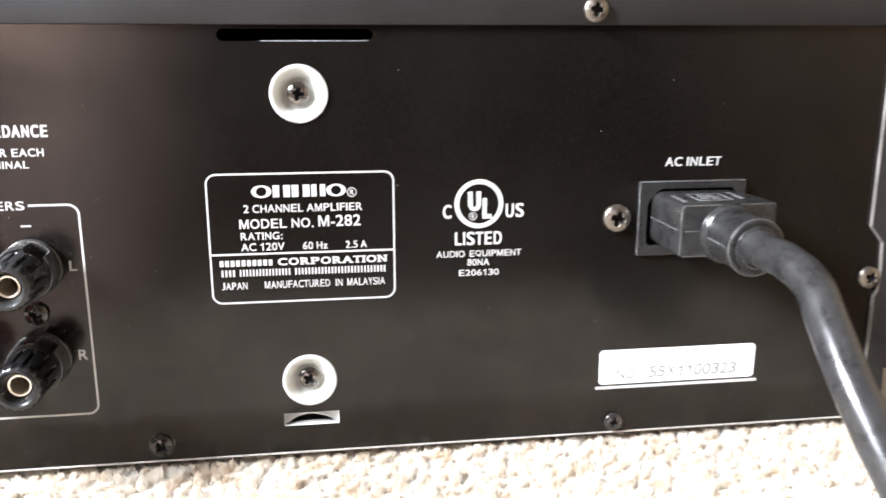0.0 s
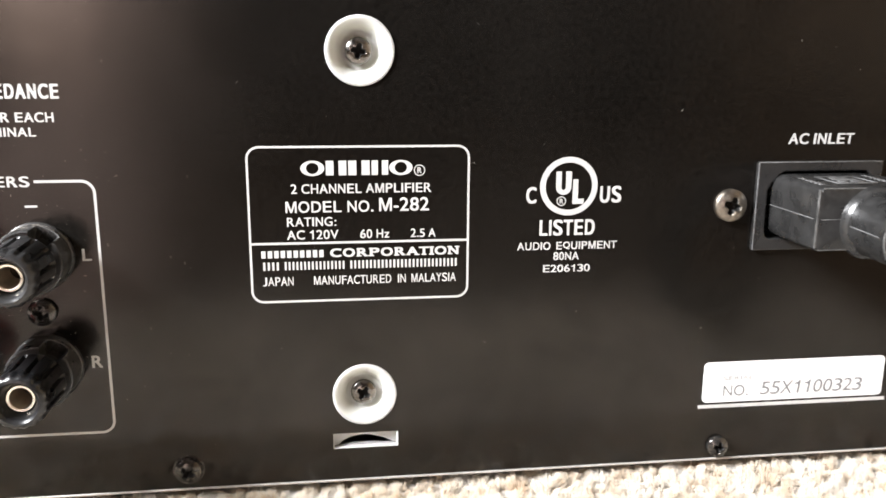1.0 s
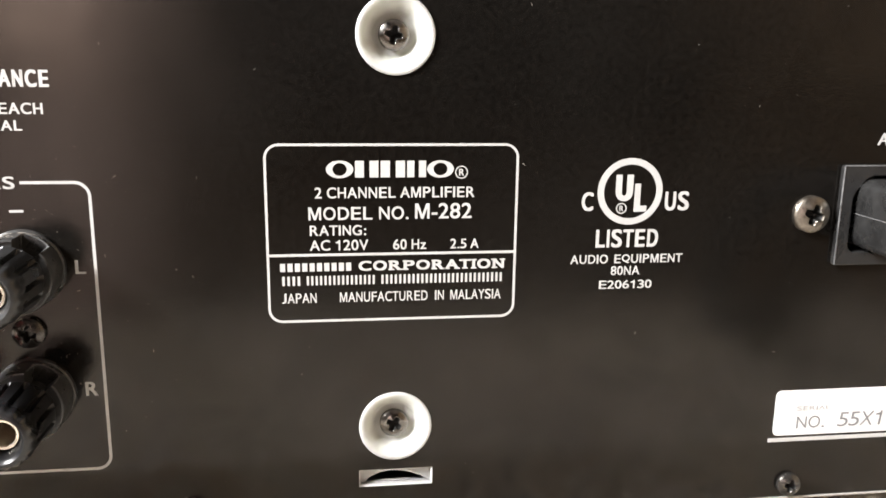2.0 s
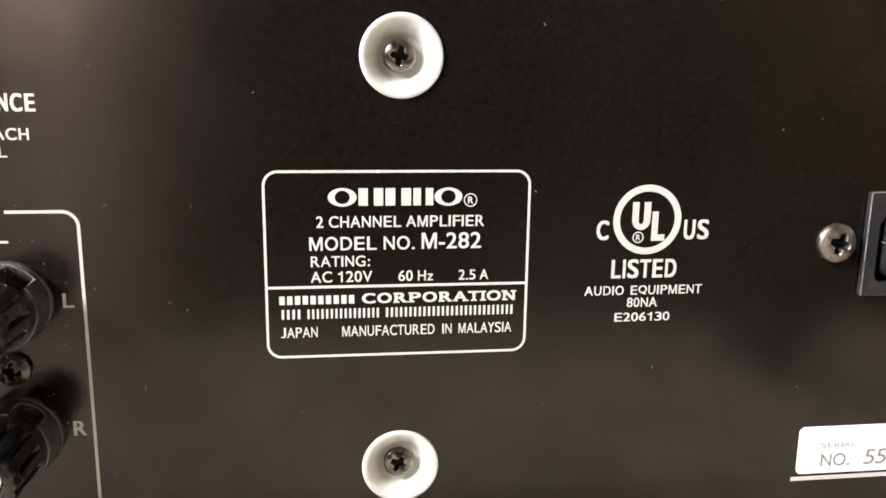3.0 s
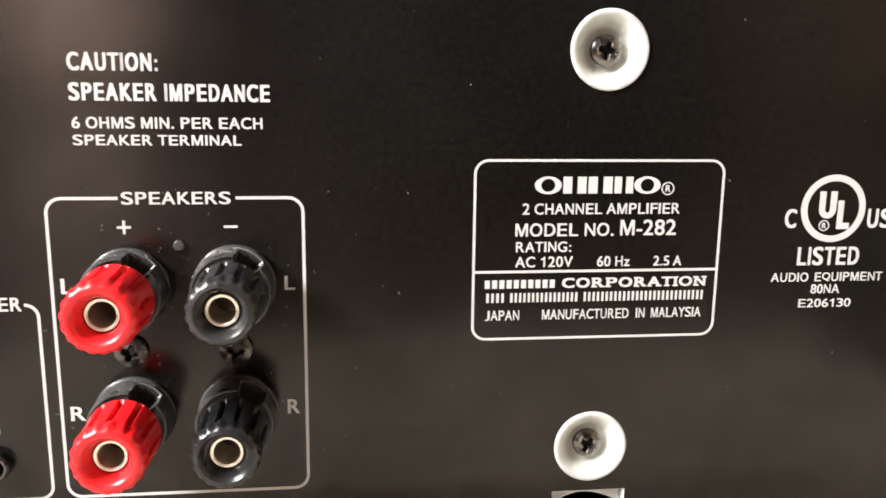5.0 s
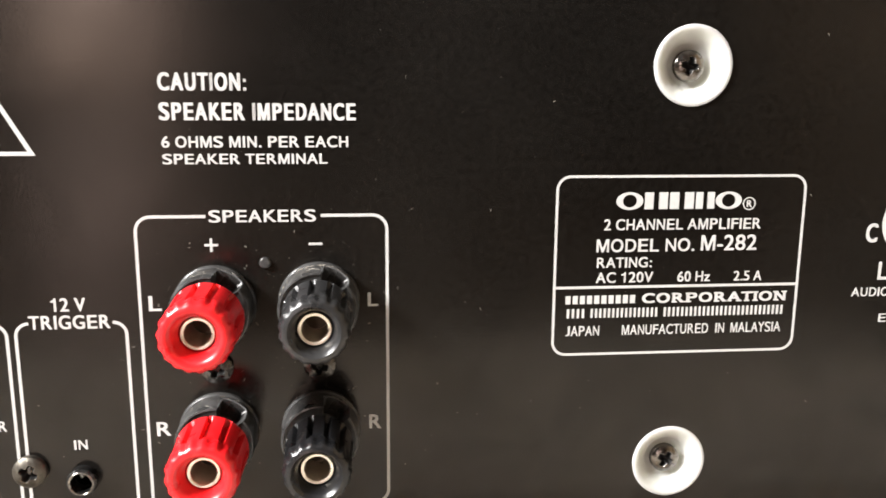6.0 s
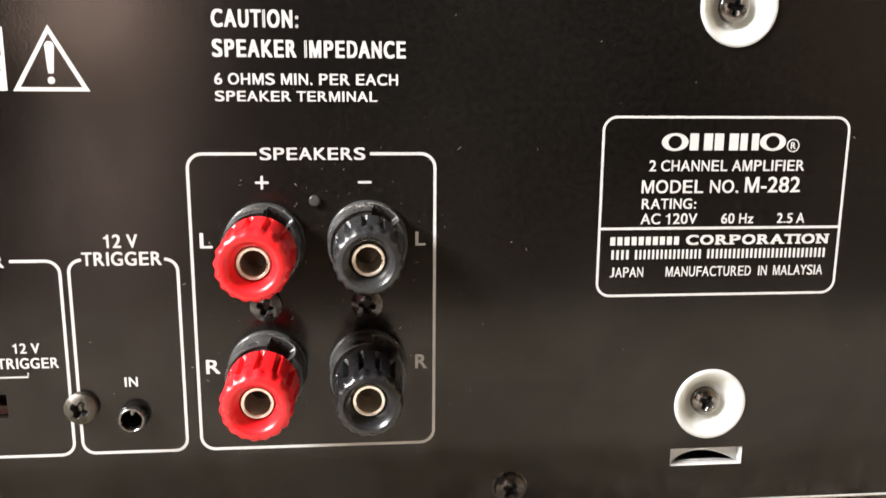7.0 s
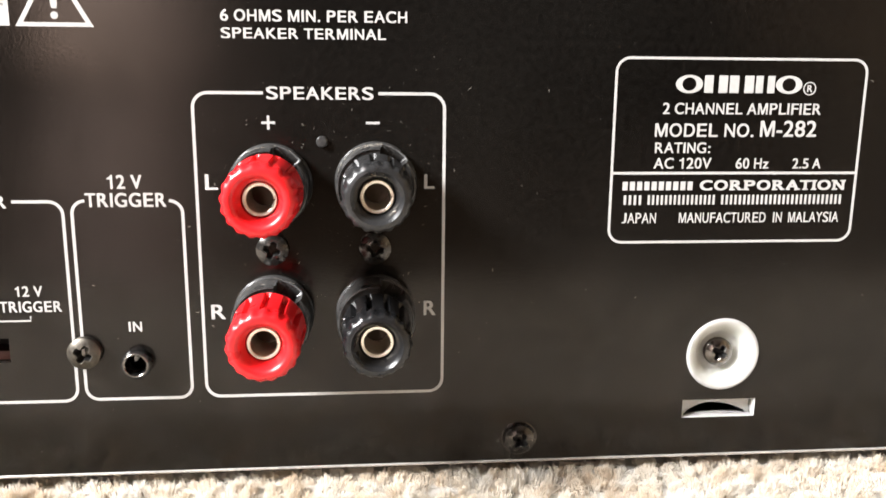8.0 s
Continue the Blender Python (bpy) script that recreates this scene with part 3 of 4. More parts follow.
# slide switch at the far end
switch = part("slide_switch", block(-146, -133.5, 7.0, 10.0, 31.5, 38.5, 0.2), M_HOLE, amplifier, "recessed slide switch behind a slot")
part("slider", block(-143.5, -134.5, 2.6, 7.1, 32.6, 34.3, 0.1), M_SWITCH, switch, "dark red slider")

# ---------------------------------------------------------------- mains inlet
frame_bm = plate(rounded(90.35, 120.95, 63.45, 84.15, 0.5, 3), [[(119.5, 68.0), (119.5, 79.4), (117.0, 81.9), (97.0, 81.9), (95.6, 81.3), (93.6, 79.0), (92.95, 77.6), (92.95, 68.0), (93.2, 66.9), (94.2, 66.2), (117.5, 66.2)]], -1.25, 1.0)
rim = [e for e in frame_bm.edges if all(abs(v.co.y + 1.25) < 1e-4 for v in e.verts) and any(abs(f.normal.y) < 0.1 for f in e.link_faces)]
bmesh.ops.bevel(frame_bm, geom=rim, offset=0.3, segments=2, affect="EDGES", profile=0.5)
inlet = part("ac_inlet", frame_bm, M_INLET, amplifier, "grey-black plastic mains inlet frame", smooth=False)
# pale strips stand in for window light caught along the frame's edges
part("wear_glint_edge", block(90.5, 120.8, -1.33, -1.0, 83.9, 84.17, 0.08), M_WEAR_GLINT, inlet, "pale grey edge, its caught light put into the colour")
part("wear_glint_edge", block(90.33, 90.55, -1.33, -1.0, 63.6, 84.0, 0.08), M_WEAR_GLINT, inlet, "pale grey edge, its caught light put into the colour")
well_bm = block(92.0, 119.6, 8.0, 10.0, 64.6, 82.9)
for b in ((92.0, 92.9, 1.0, 9, 64.6, 82.9), (119.55, 119.9, 1.0, 9, 64.6, 82.9), (92.5, 119.5, 1.0, 9, 64.6, 66.1), (92.5, 119.5, 1.0, 9, 82.0, 82.9)):
    block(*b, bm=well_bm)
part("inlet_well", well_bm, M_HOLE, inlet, smooth=False)

# ---------------------------------------------------------------- printing on the panel
P = back_panel
part("label_frame", ribbon(rounded(-24.15, 23.45, 54.25, 88.3, 2.5), 0.47, -0.045, closed=True), M_PRINT, P, smooth=False)
part("label_rule", block(-23.9, 23.2, -0.045, -0.004, 67.1, 67.6), M_PRINT, P, smooth=False)
# maker's mark as plain rings and bars with a small ring
for x0, x1, kind in ((-13.0, -7.9, "o"), (-7.6, -3.2, "b"), (-2.8, 1.8, "b"), (2.2, 5.8, "b"), (6.0, 11.1, "o")):
    if kind == "o":
        e = [((x0 + x1) / 2 + (x1 - x0) / 2 * math.cos(a), 83.7 + 1.65 * math.sin(a)) for a in (2 * math.pi * i / 40 for i in range(40))]
        q = [((x0 + x1) / 2 + (x1 - x0) * 0.26 * math.cos(a), 83.7 + 1.2 * math.sin(a)) for a in (2 * math.pi * i / 32 for i in range(32))]
        part("printed_mark", plate(e, [q], -0.045, -0.004), M_PRINT, P, smooth=False)
    else:
        bars([(x0, x0 + (x1 - x0) * 0.38), (x1 - (x1 - x0) * 0.38, x1)], 82.15, 85.3, P, "printed_mark")
for cx, cz, r in ((12.6, 83.05, 1.14), (44.6, 75.7, 0.98)):
    part("printed_ring", ribbon(circle(cx, cz, r, 32), 0.2, -0.045, closed=True), M_PRINT, P, smooth=False)
    words("R", cx - 0.42 * r, cx + 0.46 * r, cz - 0.56 * r, cz + 0.56 * r, P, bold=0.03)
for line in (("2 CHANNEL AMPLIFIER", -15.15, 15.2, 78.25, 80.3), ("MODEL NO.", -16.4, 2.5, 74.1, 76.55), ("M-282", 3.75, 14.7, 74.15, 77.1), ("RATING:", -16.2, -5.6, 71.1, 73.05),
             ("AC 120V", -16.25, -5.2, 68.2, 70.2), ("60 Hz", -0.45, 5.95, 68.2, 70.15), ("2.5 A", 10.65, 16.2, 68.2, 70.1)):
    words(*line, P, bold=0.018)
bars(split_bar(-22.15, -8.3, 10, 0.3), 64.15, 65.75, P)
words("CORPORATION", -7.1, 21.35, 64.1, 66.0, P, bold=0.06, serifs=True)
for x0, x1, n in ((-21.85, -18.0, 4), (-17.2, -3.8, 16), (-2.95, 21.2, 28)):
    bars(split_bar(x0, x1, n, 0.5), 61.4, 63.2, P)
for line in (("JAPAN", -21.8, -15.2, 57.9, 59.85), ("MANUFACTURED", -10.75, 6.3, 57.9, 59.85), ("IN", 7.75, 9.5, 57.9, 59.85), ("MALAYSIA", 10.8, 20.85, 57.9, 59.85)):
    words(*line, P, bold=0.01)

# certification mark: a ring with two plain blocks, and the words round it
part("printed_ring", ribbon(circle(46.22, 79.04, 5.98, 64), 1.28, -0.045, closed=True), M_PRINT, P, smooth=False)
arch = [(46.75 + 0.04, 82.4), (45.5, 82.4), (45.5, 79.1)] + [(45.0 + 0.5 * math.cos(t), 78.85 + 0.62 * math.sin(t)) for t in (-math.pi * i / 8 for i in range(9))] + [(44.5, 79.1), (44.5, 82.4), (43.25, 82.4), (43.25, 79.0)]
arch += [(45.02 + 1.77 * math.cos(t), 78.95 + 1.85 * math.sin(t)) for t in (math.pi + math.pi * i / 14 for i in range(15))]
part("printed_mark", plate(arch, [], -0.045, -0.004), M_PRINT, P, smooth=False)
part("printed_mark", plate([(47.15, 80.6), (47.15, 75.0), (49.75, 75.0), (49.75, 76.2), (48.35, 76.2), (48.35, 80.6)], [], -0.045, -0.004), M_PRINT, P, smooth=False)
for line in (("C", 36.5, 38.85, 75.3, 78.95), ("US", 53.5, 58.5, 75.2, 78.95), ("LISTED", 39.75, 52.6, 67.85, 71.45)):
    words(*line, P, bold=0.035)
for line in (("AUDIO", 34.75, 42.45, 64.57, 66.35), ("EQUIPMENT", 43.8, 58.0, 64.57, 66.35), ("80NA", 43.2, 49.2, 62.12, 63.95), ("E206130", 40.9, 51.9, 59.3, 61.0)):
    words(*line, P, bold=0.018)
words("AC INLET", 97.5, 113.5, 88.05, 90.5, P, bold=0.03, shear=0.07)

# speaker section
def frame_with_gap(x0, x1, z0, z1, g0, g1, r=2.6):
    """A printed frame whose upper line is broken between g0 and g1."""
    loop = rounded(x0, x1, z0, z1, r)
    n = len(loop) // 4
    right_top = loop[n:2 * n]
    left_top = loop[2 * n:3 * n]
    rest = left_top + loop[3 * n:] + loop[:n] + right_top
    line = ([(g0, z1)] if g0 > x0 + r else []) + rest + ([(g1, z1)] if g1 < x1 - r else [])
    part("printed_frame", ribbon(line, 0.55, -0.045), M_PRINT, P, smooth=False)


frame_with_gap(-99.6, -55.4, 25.45, 81.6, -87.4, -67.2)
frame_with_gap(-121.4, -102.25, 25.4, 62.6, -119.2, -104.4, 2.3)
part("printed_frame", ribbon([(-131.5, 62.5)] + list(reversed(rounded(-160, -122.95, 25.2, 62.5, 2.4)[:18])) + [(-160, 25.2)], 0.55, -0.045), M_PRINT, P, smooth=False)
for line in (("CAUTION:", -94.3, -79.45, 103.5, 106.5), ("SPEAKER", -94.35, -79.85, 98.45, 101.45), ("IMPEDANCE", -78.5, -60.7, 98.45, 101.4)):
    words(*line, P, bold=0.045)
for line in (("6 OHMS MIN. PER EACH", -94.2, -62.1, 93.75, 95.7), ("SPEAKER TERMINAL", -94.2, -65.8, 90.85, 92.65), ("SPEAKERS", -86.85, -68.05, 80.5, 82.7), ("12 V", -115.0, -109.05, 64.75, 67.2),
             ("TRIGGER", -119.0, -105.0, 61.5, 64.0), ("IN", -113.05, -110.65, 38.4, 40.25), ("12 V", -132.4, -127.65, 45.3, 47.2), ("TRIGGER", -135.3, -124.5, 42.4, 44.4), ("R", -134.4, -132.4, 61.35, 63.6)):
    words(*line, P)
for line in (("L", -98.1, -95.85, 64.5, 67.3), ("R", -98.1, -95.5, 40.5, 43.25), ("L", -59.0, -57.1, 64.6, 67.2), ("R", -59.0, -56.75, 40.6, 43.4)):
    words(*line, P)
part("plus_sign", block(-87.85, -85.45, -0.045, -0.004, 76.2, 76.65), M_PRINT, P, smooth=False)
part("plus_sign", block(-86.88, -86.42, -0.05, -0.002, 75.2, 77.65), M_PRINT, P, smooth=False)
part("minus_sign", block(-69.45, -67.0, -0.045, -0.004, 76.2, 76.65), M_PRINT, P, smooth=False)
part("printed_rule", ribbon([(-150, 40.75), (-130.1, 40.75), (-130.1, 41.6)], 0.3, -0.045), M_PRINT, P, smooth=False)

# warning triangle and the white box beside it
part("warning_triangle", plate([(-115.25, 92.4), (-121.55, 103.55), (-128.05, 92.4)], [[(-116.55, 93.1), (-126.75, 93.1), (-121.57, 102.1)]], -0.045, -0.004), M_PRINT, P, smooth=False)
part("exclamation_mark", plate([(-121.15, 95.4), (-121.05, 95.9), (-120.72, 100.2), (-121.1, 100.8), (-121.95, 100.8), (-122.35, 100.2), (-122.1, 95.9), (-121.95, 95.4)], [], -0.045, -0.004), M_PRINT, P, smooth=False)
part("exclamation_dot", plate(circle(-121.6, 94.25, 0.62, 24), [], -0.045, -0.004), M_PRINT, P, smooth=False)
part("printed_box", plate([(-128.95, 92.45), (-128.95, 103.1), (-150, 103.1), (-150, 92.45)], [[(-129.55, 98.35), (-129.55, 102.4), (-149.3, 102.4), (-149.3, 98.35)]], -0.045, -0.004), M_PRINT, P, smooth=False)
words("UE", -131.35, -129.8, 95.85, 97.55, P, M_INK, bold=0.01, y=-0.09)

# serial number sticker
sticker = part("serial_sticker", plate(rounded(81.55, 128.6, 25.35, 35.7, 1.2, 5), [], -0.12, -0.004), M_STICKER, amplifier, "silver white serial number sticker", smooth=False)
words("NO.", 86.8, 93.3, 26.9, 29.65, sticker, M_INK, bold=0.0, y=-0.17)
words("55X1100323", 96.3, 122.9, 26.9, 30.2, sticker, M_INK, bold=0.0, shear=0.12, y=-0.17)
words("SERIAL", 86.5, 94.4, 31.0, 32.0, sticker, M_FAINT, bold=0.0, y=-0.17)
part("printed_rule", block(80.65, 129.7, -0.1, -0.004, 23.9, 24.75), M_PRINT, P, smooth=False)

# ---------------------------------------------------------------- power cord
power_cord = thing("power_cord", (150, -130, PILE), "thick grey-black power cord plugged into the amplifier", "power cord")
plug_bm = bmesh.new()
rows = []
# the plug narrows from the rounded face in the inlet to its squarer body, with a rounded front edge
for h, x0, x1, z0, z1, r in ((-6.0, 94.2, 118.6, 67.0, 81.3, 2.8), (1.5, 94.2, 118.6, 67.0, 81.3, 2.6), (5.0, 94.3, 119.6, 67.0, 81.3, 2.2), (11.0, 94.5, 120.3, 67.1, 81.2, 1.6),
                             (18.2, 94.7, 120.5, 67.2, 81.1, 1.2), (18.9, 94.82, 120.38, 67.32, 80.98, 1.15), (19.35, 95.1, 120.1, 67.6, 80.7, 1.0), (19.55, 95.6, 119.6, 68.1, 80.2, 0.8)):
    rows.append([plug_bm.verts.new((x, -h, z)) for x, z in rounded(x0, x1, z0, z1, r, 4)])
n = len(rows[0])
for a, b in zip(rows, rows[1:]):
    for i in range(n):
        plug_bm.faces.new((a[i], a[(i + 1) % n], b[(i + 1) % n], b[i]))
plug_bm.faces.new(rows[0])
plug_bm.faces.new(rows[-1])
plug = part("plug", plug_bm, M_PLUG, power_cord, "moulded plug body with a seam line")
BOOT = at(107.3, 0, 74.0) @ Matrix.Rotation(radians(1.4), 4, "Z") @ Matrix.Rotation(radians(2.3), 4, "X")
seam_bm = bmesh.new()
for (p, q) in (((94.25, 0.0), (94.52, 11.0)), ((94.52, 11.0), (94.72, 18.4))):
    c = [seam_bm.verts.new((x - 0.06 + d, -h, z)) for x, h in (p, q) for d, z in ((0.4, 74.32), (-0.12, 74.22), (-0.12, 74.1), (0.4, 74.0))]
    for i in range(4):
        seam_bm.faces.new((c[i], c[(i + 1) % 4], c[4 + (i + 1) % 4], c[4 + i]))
part("seam", seam_bm, M_WEAR_GLINT, plug)
part("seam", block(95.6, 99.9, -19.62, -19.3, 74.08, 74.28, 0.06), M_WEAR_GLINT, plug)
# raised lettering and an oblong outline on the plug's top, worn pale
for i in range(6):
    part("embossed_mark", block(96.4, 97.5 + 0.3 * (i % 2), -16.4 + 1.7 * i, -15.5 + 1.7 * i, 81.0, 81.34, 0.1), M_WEAR_GLINT, plug)
    part("embossed_mark", block(113.3, 114.5, -13.2 + 1.6 * i, -12.3 + 1.6 * i, 81.0, 81.34, 0.1), M_WEAR_GLINT, plug)
for x0, x1, y0, y1 in ((101.2, 110.6, -15.0, -14.6), (101.2, 110.6, -6.2, -5.8), (101.2, 101.6, -14.6, -6.2), (110.2, 110.6, -14.6, -6.2), (103.0, 105.2, -12.8, -11.6), (106.0, 108.8, -12.8, -11.6), (103.0, 108.8, -10.4, -9.6), (103.6, 107.6, -8.4, -7.4)):
    part("embossed_mark", block(x0, x1, y0, y1, 81.0, 81.34, 0.1), M_WEAR_GLINT, plug)
part("wear_glint_edge", block(94.7, 95.12, -19.42, -18.7, 67.9, 80.5, 0.16), M_SCUFF, plug, "pale rubbed corner")
part("wear_glint_edge", block(95.6, 119.8, -19.5, -19.0, 80.55, 80.9, 0.14), M_SCUFF, plug, "pale rubbed corner")
part("wear_glint_edge", block(95.6, 106.0, -19.5, -19.0, 67.42, 67.7, 0.12), M_SCUFF, plug, "pale rubbed corner")
boot = part("strain_relief", lathe([(8.1, 18.9), (7.95, 19.7), (7.75, 20.3), (7.5, 20.75), (7.3, 20.95), (7.15, 21.3), (7.05, 23), (7.05, 28), (7.25, 31.6), (7.3, 32.4), (7.2, 32.8), (6.95, 33.05), (6.5, 33.15), (5.5, 33.1), (5.3, 33.3), (5.2, 34.3), (5.0, 34.9), (4.4, 35.1)], 64), M_PLUG, power_cord, "moulded strain relief sleeve", m=BOOT)
part("worn_rim", lathe([(7.22, 32.5), (7.32, 32.62), (7.27, 32.82), (7.12, 32.9)], 64), M_SCUFF, boot, "pale rubbed rim", m=BOOT)
part("seam", block(-7.22, -6.9, -32.2, -21.6, -0.1, 0.1, 0.05), M_WEAR_GLINT, boot, m=BOOT)

CORD = [(107.2, -22, 73.6), (107.5, -38, 73.2), (108.0, -47.5, 72.9), (108.4, -57.0, 70.4), (107.2, -65.8, 64.6), (106.8, -76, 55.8), (107.9, -83, 48.4), (110.1, -91, 39.0), (114.2, -99, 27.0), (123.0, -110, 16.0), (150.0, -130, 12.2), (180.0, -165, 12.0), (208.0, -208, 8.4), (245.0, -265, 4.4), (330.0, -480, 4.4)]


def tube(points, r, sides=28, steps=9):
    """A round cord through points."""
    pts = [Vector(p) for p in points]
    line = []
    for i in range(len(pts) - 1):
        p0, p1, p2, p3 = pts[max(i - 1, 0)], pts[i], pts[i + 1], pts[min(i + 2, len(pts) - 1)]
        for k in range(steps):
            t = k / steps
            line.append(0.5 * ((2 * p1) + (p2 - p0) * t + (2 * p0 - 5 * p1 + 4 * p2 - p3) * t * t + (3 * p1 - p0 - 3 * p2 + p3) * t ** 3))
    line.append(pts[-1])
    bm = bmesh.new()
    rings, side = [], Vector((0, 0, 1))
    for i, p in enumerate(line):
        d = (line[min(i + 1, len(line) - 1)] - line[max(i - 1, 0)]).normalized()
        side = (side - d * side.dot(d)).normalized()
        up = d.cross(side)
        rings.append([bm.verts.new(p + (side * math.cos(a) + up * math.sin(a)) * r) for a in (2 * math.pi * k / sides for k in range(sides))])
    for a, b in zip(rings, rings[1:]):
        for k in range(sides):
            bm.faces.new((a[k], a[(k + 1) % sides], b[(k + 1) % sides], b[k]))
    bm.faces.new(rings[0])
    bm.faces.new(rings[-1])
    return bm


part("cable", tube(CORD, 4.25), M_CORD, power_cord, "smooth round grey-black cable")

# ---------------------------------------------------------------- room
def slab(name, x0, x1, y0, y1, z0, z1, mat, label=""):
    ob = place(name, finish(block(x0, x1, y0, y1, z0, z1), name, mat, False), None, label)
    return tagged(ob, kind="structure")


XA, XB, YA, YB, H = -1000, 2400, -5400, 1100, 2500
slab("floor", XA - 100, XB + 100, YA - 100, YB + 100, -60, 0, M_WOOD, "dark honey brown wooden floor")
# unseen front edge cut short, so the panel mirrors dark floor beyond it
rug = tagged(place("rug", finish(block(-930, 204, -160, 620, 0.2, PILE - 1.0, 1.0), "rug", M_CARPET, False), None, "beige cut pile rug lying on the floor"), category="rug")
slab("ceiling", XA - 100, XB + 100, YA - 100, YB + 100, H, H + 80, M_CEIL, "plain dull white ceiling")
slab("wall_north", XA, XB, YB, YB + 100, 0, H, M_WALL, "tan painted wall")
slab("wall_south", XA, XB, YA - 100, YA, 0, H, M_WALL, "tan painted wall")
# unseen wall, set pale and near to bounce warm fill onto the panel
slab("wall_east", XB, XB + 100, YA - 100, YB + 100, 0, H, M_FILL_WALL, "unseen pale cream wall that bounces fill light")
wy0, wy1, wz0, wz1 = (WIN_Y - WIN_W / 2) * 1000, (WIN_Y + WIN_W / 2) * 1000, (WIN_Z - WIN_H / 2) * 1000, (WIN_Z + WIN_H / 2) * 1000
# the second, lower opening is made up to hold the added lamp
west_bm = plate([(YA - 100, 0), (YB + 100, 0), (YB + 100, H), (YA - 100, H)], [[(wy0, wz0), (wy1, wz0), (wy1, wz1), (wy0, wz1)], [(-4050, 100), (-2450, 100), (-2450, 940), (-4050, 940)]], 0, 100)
wall_west = place("wall_west", finish(west_bm, "wall_west", M_WALL, False), None, "tan painted wall with a window and an added lamp opening", Matrix.Translation((XA * MM, 0, 0)) @ Matrix.Rotation(radians(90), 4, "Z"))
tagged(wall_west, kind="structure")
window = tagged(new("window_1"), "white painted window frame in the wall", "window", kind="structure")
window.location = (XA * MM, WIN_Y, wz0 * MM)
WORLD_OF[window] = Matrix.Translation(window.location)
for y0, y1, z0, z1 in ((wy0 - 40, wy1 + 40, wz1 + 2, wz1 + 60), (wy0 - 40, wy1 + 40, wz0 - 60, wz0 - 2), (wy0 - 60, wy0 - 2, wz0, wz1), (wy1 + 2, wy1 + 60, wz0, wz1)):
    part("window_frame", block(XA + 2, XA + 22, y0, y1, z0, z1, 2), M_TRIM, window, smooth=False)
# invented frame round the added glow lamp, never in view
lamp_opening = tagged(new("added_opening"), "unseen white frame round the added lamp's opening", "window", kind="structure")
lamp_opening.location = (XA * MM, -3.25, 0.1)
WORLD_OF[lamp_opening] = Matrix.Translation(lamp_opening.location)
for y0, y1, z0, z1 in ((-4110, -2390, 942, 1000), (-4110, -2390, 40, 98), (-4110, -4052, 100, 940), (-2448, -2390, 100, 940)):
    part("window_frame", block(XA + 2, XA + 22, y0, y1, z0, z1, 2), M_TRIM, lamp_opening, smooth=False)


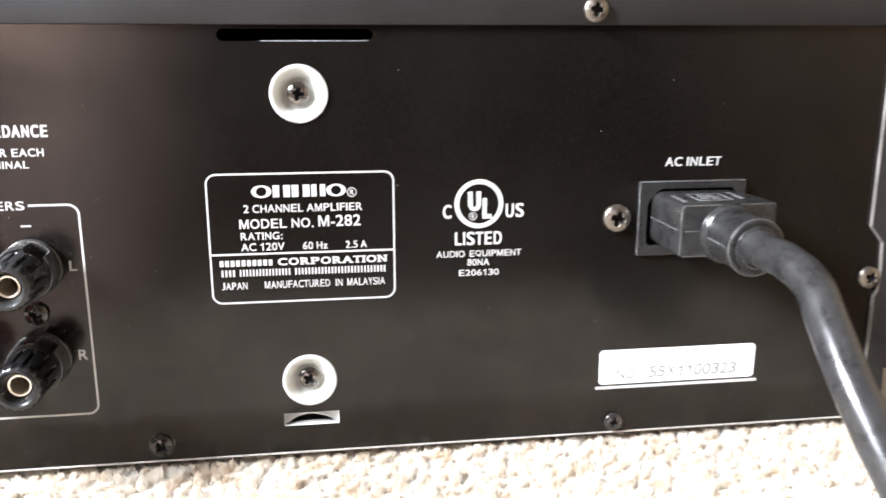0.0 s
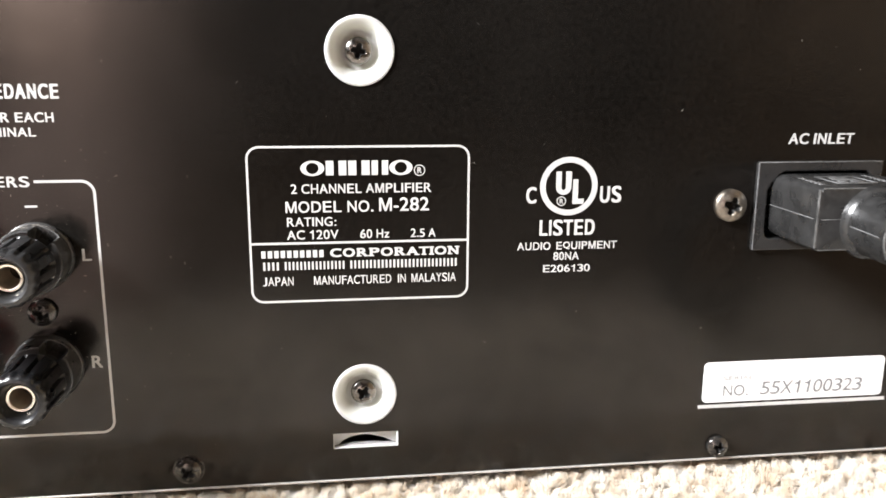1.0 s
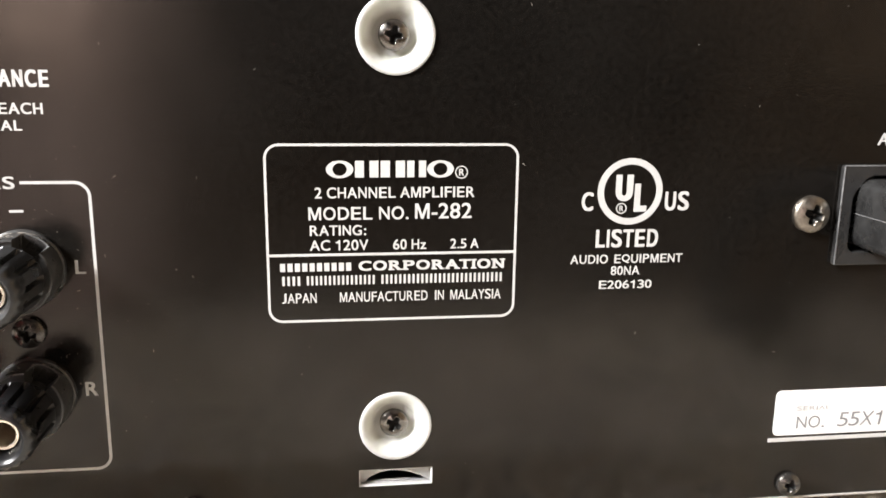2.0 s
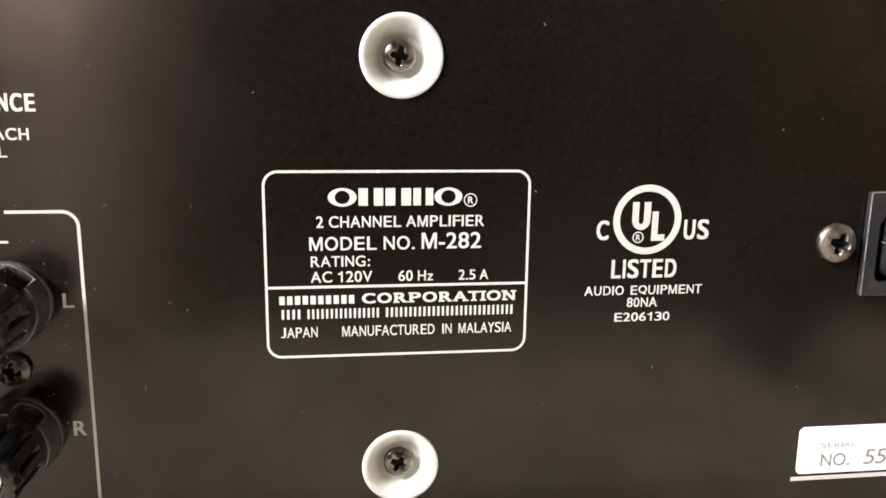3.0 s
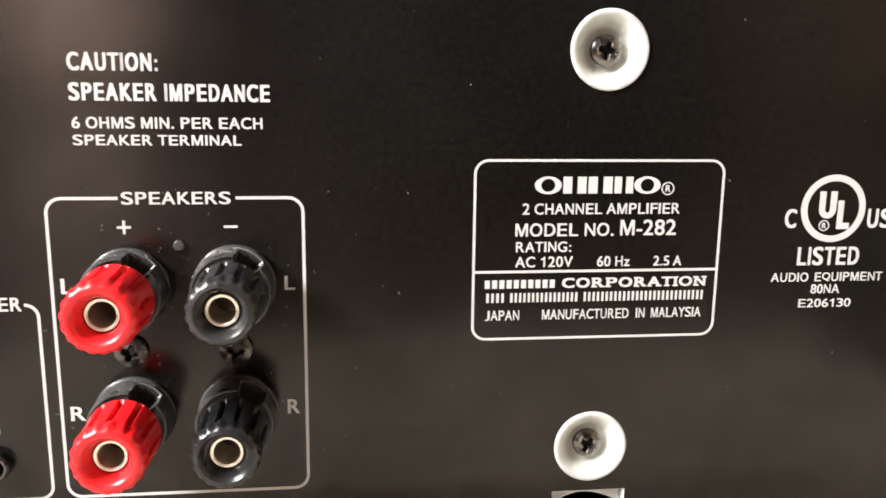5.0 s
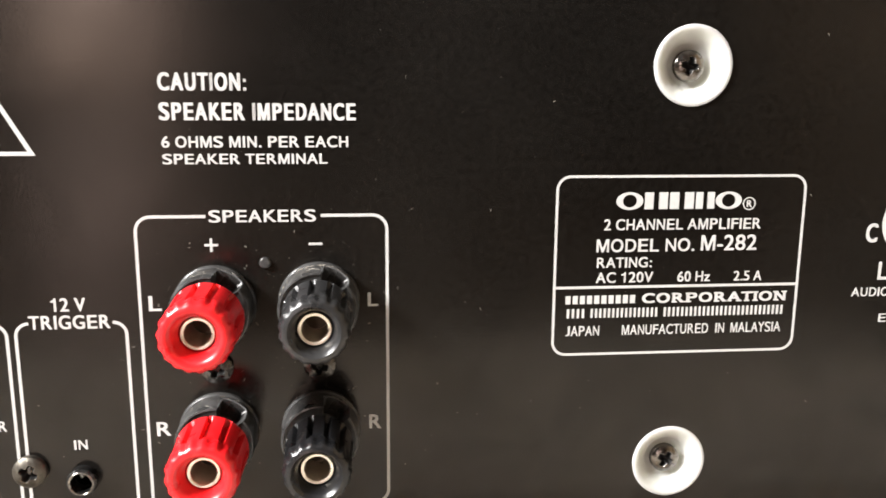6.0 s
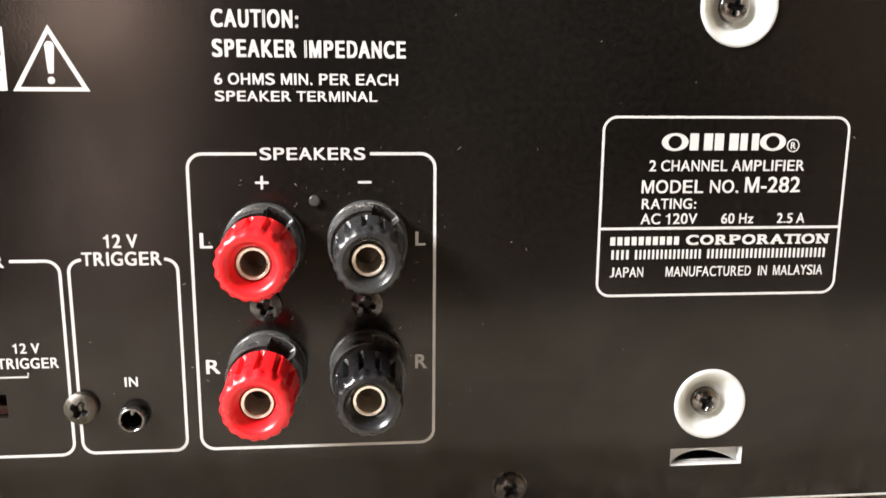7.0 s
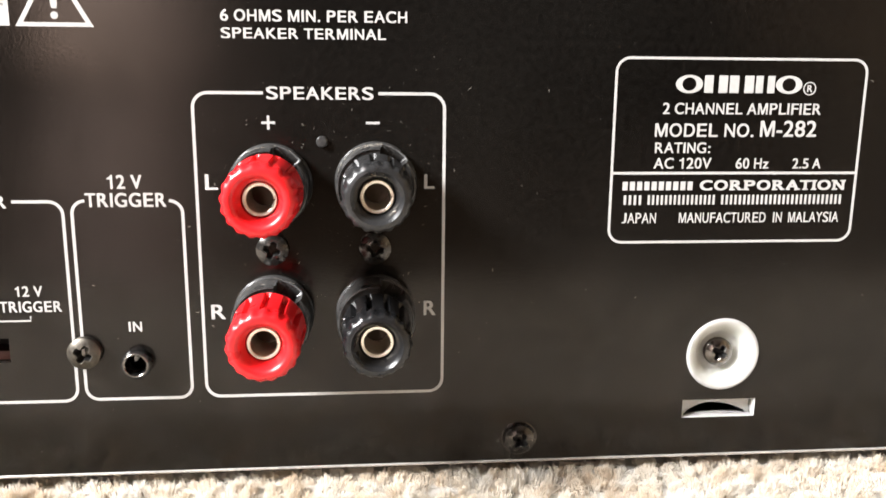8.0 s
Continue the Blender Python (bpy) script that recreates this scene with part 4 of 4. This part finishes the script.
# ---------------------------------------------------------------- carpet pile round the amplifier
def pile_mesh(x0, x1, y0, y1, pitch, seed, fibres, girth, rise):
    """Cut pile: fluffy tufts, each a bundle of fine bent fibres that fan out at the top."""
    rng = np.random.default_rng(seed)
    gx, gy = np.meshgrid(np.arange(x0, x1, pitch), np.arange(y0, y1, pitch))
    gx[1::2] += pitch / 2
    base = np.stack([gx.ravel(), gy.ravel()], 1)
    base = base + rng.uniform(-0.3, 0.3, base.shape) * pitch
    n = len(base)
    lean = rng.normal(0, 0.16, (n, 2)) * pitch
    width = pitch * rng.uniform(0.52, 0.74, n)
    tall = PILE + rise + rng.normal(0, 0.45, n)
    under = (base[:, 1] > -1.2) & (base[:, 1] < 330) & (base[:, 0] > LEFT) & (base[:, 0] < RIGHT)
    tall = np.where(under, np.minimum(tall, BOT - 1.3), tall)
    own = np.repeat(np.arange(n), fibres)
    m = len(own)
    sides, levels = 3, 3
    u = np.linspace(0, 1, levels)[None]
    ang, q = rng.uniform(0, 2 * np.pi, m), np.sqrt(rng.uniform(0, 1, m))
    out = q[:, None] * width[own][:, None] * (0.45 + 0.55 * u ** 1.3)
    turn = ang[:, None] + rng.normal(0, 0.5, m)[:, None] * u
    curl = rng.uniform(0, 2 * np.pi, m)[:, None] + rng.uniform(-2.5, 2.5, m)[:, None] * u
    stray = np.where(rng.random(m) < 0.1, 1.0, 0.45)[:, None] * rng.uniform(0.3, 1.0, m)[:, None] * u ** 2
    cx = base[own, 0:1] + lean[own, 0:1] * u ** 2 + out * np.cos(turn) + stray * np.cos(curl)
    cy = base[own, 1:2] + lean[own, 1:2] * u ** 2 + out * np.sin(turn) + stray * np.sin(curl)
    top = tall[own] - 1.5 * q ** 2 + rng.normal(0, 0.3, m)
    top = np.where(cy[:, -1] > -1.6, np.minimum(top, BOT - 0.5), np.minimum(top, BOT + 0.6))
    cz = 4.5 + (top[:, None] - 4.5) * u ** 0.85
    w = (rng.uniform(0.065, 0.11, m) * girth)[:, None] * np.array([1.1, 1.1, 0.5])[None]
    k = np.arange(sides) * 2 * np.pi / sides
    x, y = cx[:, :, None] + w[:, :, None] * np.cos(k), cy[:, :, None] + w[:, :, None] * np.sin(k)
    verts = np.stack([x, y, np.broadcast_to(cz[:, :, None], x.shape)], -1).reshape(-1, 3) * MM
    first = np.arange(m) * levels * sides
    faces = np.concatenate([np.stack([first + l * sides + a, first + l * sides + (a + 1) % sides, first + (l + 1) * sides + (a + 1) % sides, first + (l + 1) * sides + a], 1)
                            for l in range(levels - 1) for a in range(sides)])
    me = bpy.data.meshes.new("carpet_pile")
    me.vertices.add(len(verts))
    me.vertices.foreach_set("co", verts.ravel())
    me.loops.add(faces.size)
    me.loops.foreach_set("vertex_index", faces.ravel().astype(np.int32))
    me.polygons.add(len(faces))
    me.polygons.foreach_set("loop_start", (np.arange(len(faces)) * 4).astype(np.int32))
    me.polygons.foreach_set("use_smooth", np.ones(len(faces), bool))
    me.update(calc_edges=True)
    me.materials.append(M_CARPET)
    return me


tagged(new("carpet_pile", pile_mesh(-170, 203, -32, 6, 3.2, 3, 115, 1.0, 1.0)), "beige cut pile carpet of fluffy tufts", "carpet", kind="stuff")
tagged(new("carpet_pile", pile_mesh(-420, 203, -159, -32, 6.5, 5, 12, 5.5, 0.3)), "beige cut pile carpet farther from the amplifier", "carpet", kind="stuff")

# ---------------------------------------------------------------- dust on the panel
def dust_mesh(seed):
    rng = random.Random(seed)
    bm = bmesh.new()
    for _ in range(380):
        if rng.random() < 0.55:
            x, z = rng.gauss(-74, 14), rng.gauss(68, 15)
        else:
            x, z = rng.uniform(-135, 155), rng.uniform(12, 122)
        if (abs(x) < 9 and 16 < z < 41) or (abs(x) < 21 and z > 99):
            continue
        l, w, a = rng.choice((0.07, 0.08, 0.1, 0.12, 0.2, 0.55)) * rng.uniform(0.6, 1.1), rng.uniform(0.018, 0.042), rng.uniform(0, math.pi)
        bend = rng.uniform(-0.3, 0.3) * l
        dx, dz = math.cos(a), math.sin(a)
        ring = [(x + p * dx - q * dz, z + p * dz + q * dx) for p, q in [(-l / 2, -w), (0, bend - w), (l / 2, -w), (l / 2, w), (0, bend + w), (-l / 2, w)]]
        vs = [bm.verts.new((px_, -0.06, pz_)) for px_, pz_ in ring]
        bm.faces.new(vs)
        back = [bm.verts.new((v.co.x, -0.01, v.co.z)) for v in vs]
        for i in range(6):
            bm.faces.new((vs[i], back[i], back[(i + 1) % 6], vs[(i + 1) % 6]))
    me = bpy.data.meshes.new("dust")
    bm.to_mesh(me)
    bm.free()
    me.transform(Matrix.Scale(MM, 4))
    me.materials.append(M_DUST)
    return me


tagged(new("dust", dust_mesh(11)), "pale specks and short lint fibres on the panel", "dust", kind="stuff")


def collar_dust(seed):
    """Grains and short fibres lying on the upper sides of the terminals' collars."""
    rng = random.Random(seed)
    bm = bmesh.new()
    for cx, cz, count in ((-67.8, 65.8, 150), (-86.45, 65.45, 60), (-86.65, 41.4, 45), (-67.95, 41.3, 35)):
        for _ in range(count):
            a = radians(rng.gauss(95, 28))
            if 38 < math.degrees(a) < 84:
                h, r = rng.uniform(0.2, 2.2), 7.08
            else:
                h, r = rng.uniform(0.3, 6.3), 7.07
            p = Vector((cx + r * math.cos(a), -h, cz + r * math.sin(a)))
            out = Vector((math.cos(a), 0, math.sin(a)))
            q = rng.uniform(0, math.pi)
            d = Vector((-math.sin(a), 0, math.cos(a))) * math.cos(q) + Vector((0, -1, 0)) * math.sin(q)
            e = d.cross(out)
            l, w = rng.choice((0.06, 0.08, 0.1, 0.14, 0.4)) * rng.uniform(0.7, 1.2), rng.uniform(0.02, 0.05)
            foot = [bm.verts.new(p + d * i * l + e * j * w) for i, j in ((-1, -1), (1, -1), (1, 1), (-1, 1))]
            tip = [bm.verts.new(p + d * i * l * 0.6 + e * j * w * 0.6 + out * rng.uniform(0.03, 0.09)) for i, j in ((-1, -1), (1, -1), (1, 1), (-1, 1))]
            bm.faces.new(tip)
            for i in range(4):
                bm.faces.new((foot[i], foot[(i + 1) % 4], tip[(i + 1) % 4], tip[i]))
    me = bpy.data.meshes.new("dust")
    bm.to_mesh(me)
    bm.free()
    me.transform(Matrix.Scale(MM, 4))
    me.materials.append(M_DUST)
    return me


tagged(new("dust", collar_dust(23)), "pale dust grains on the black terminal collars", "dust", kind="stuff")
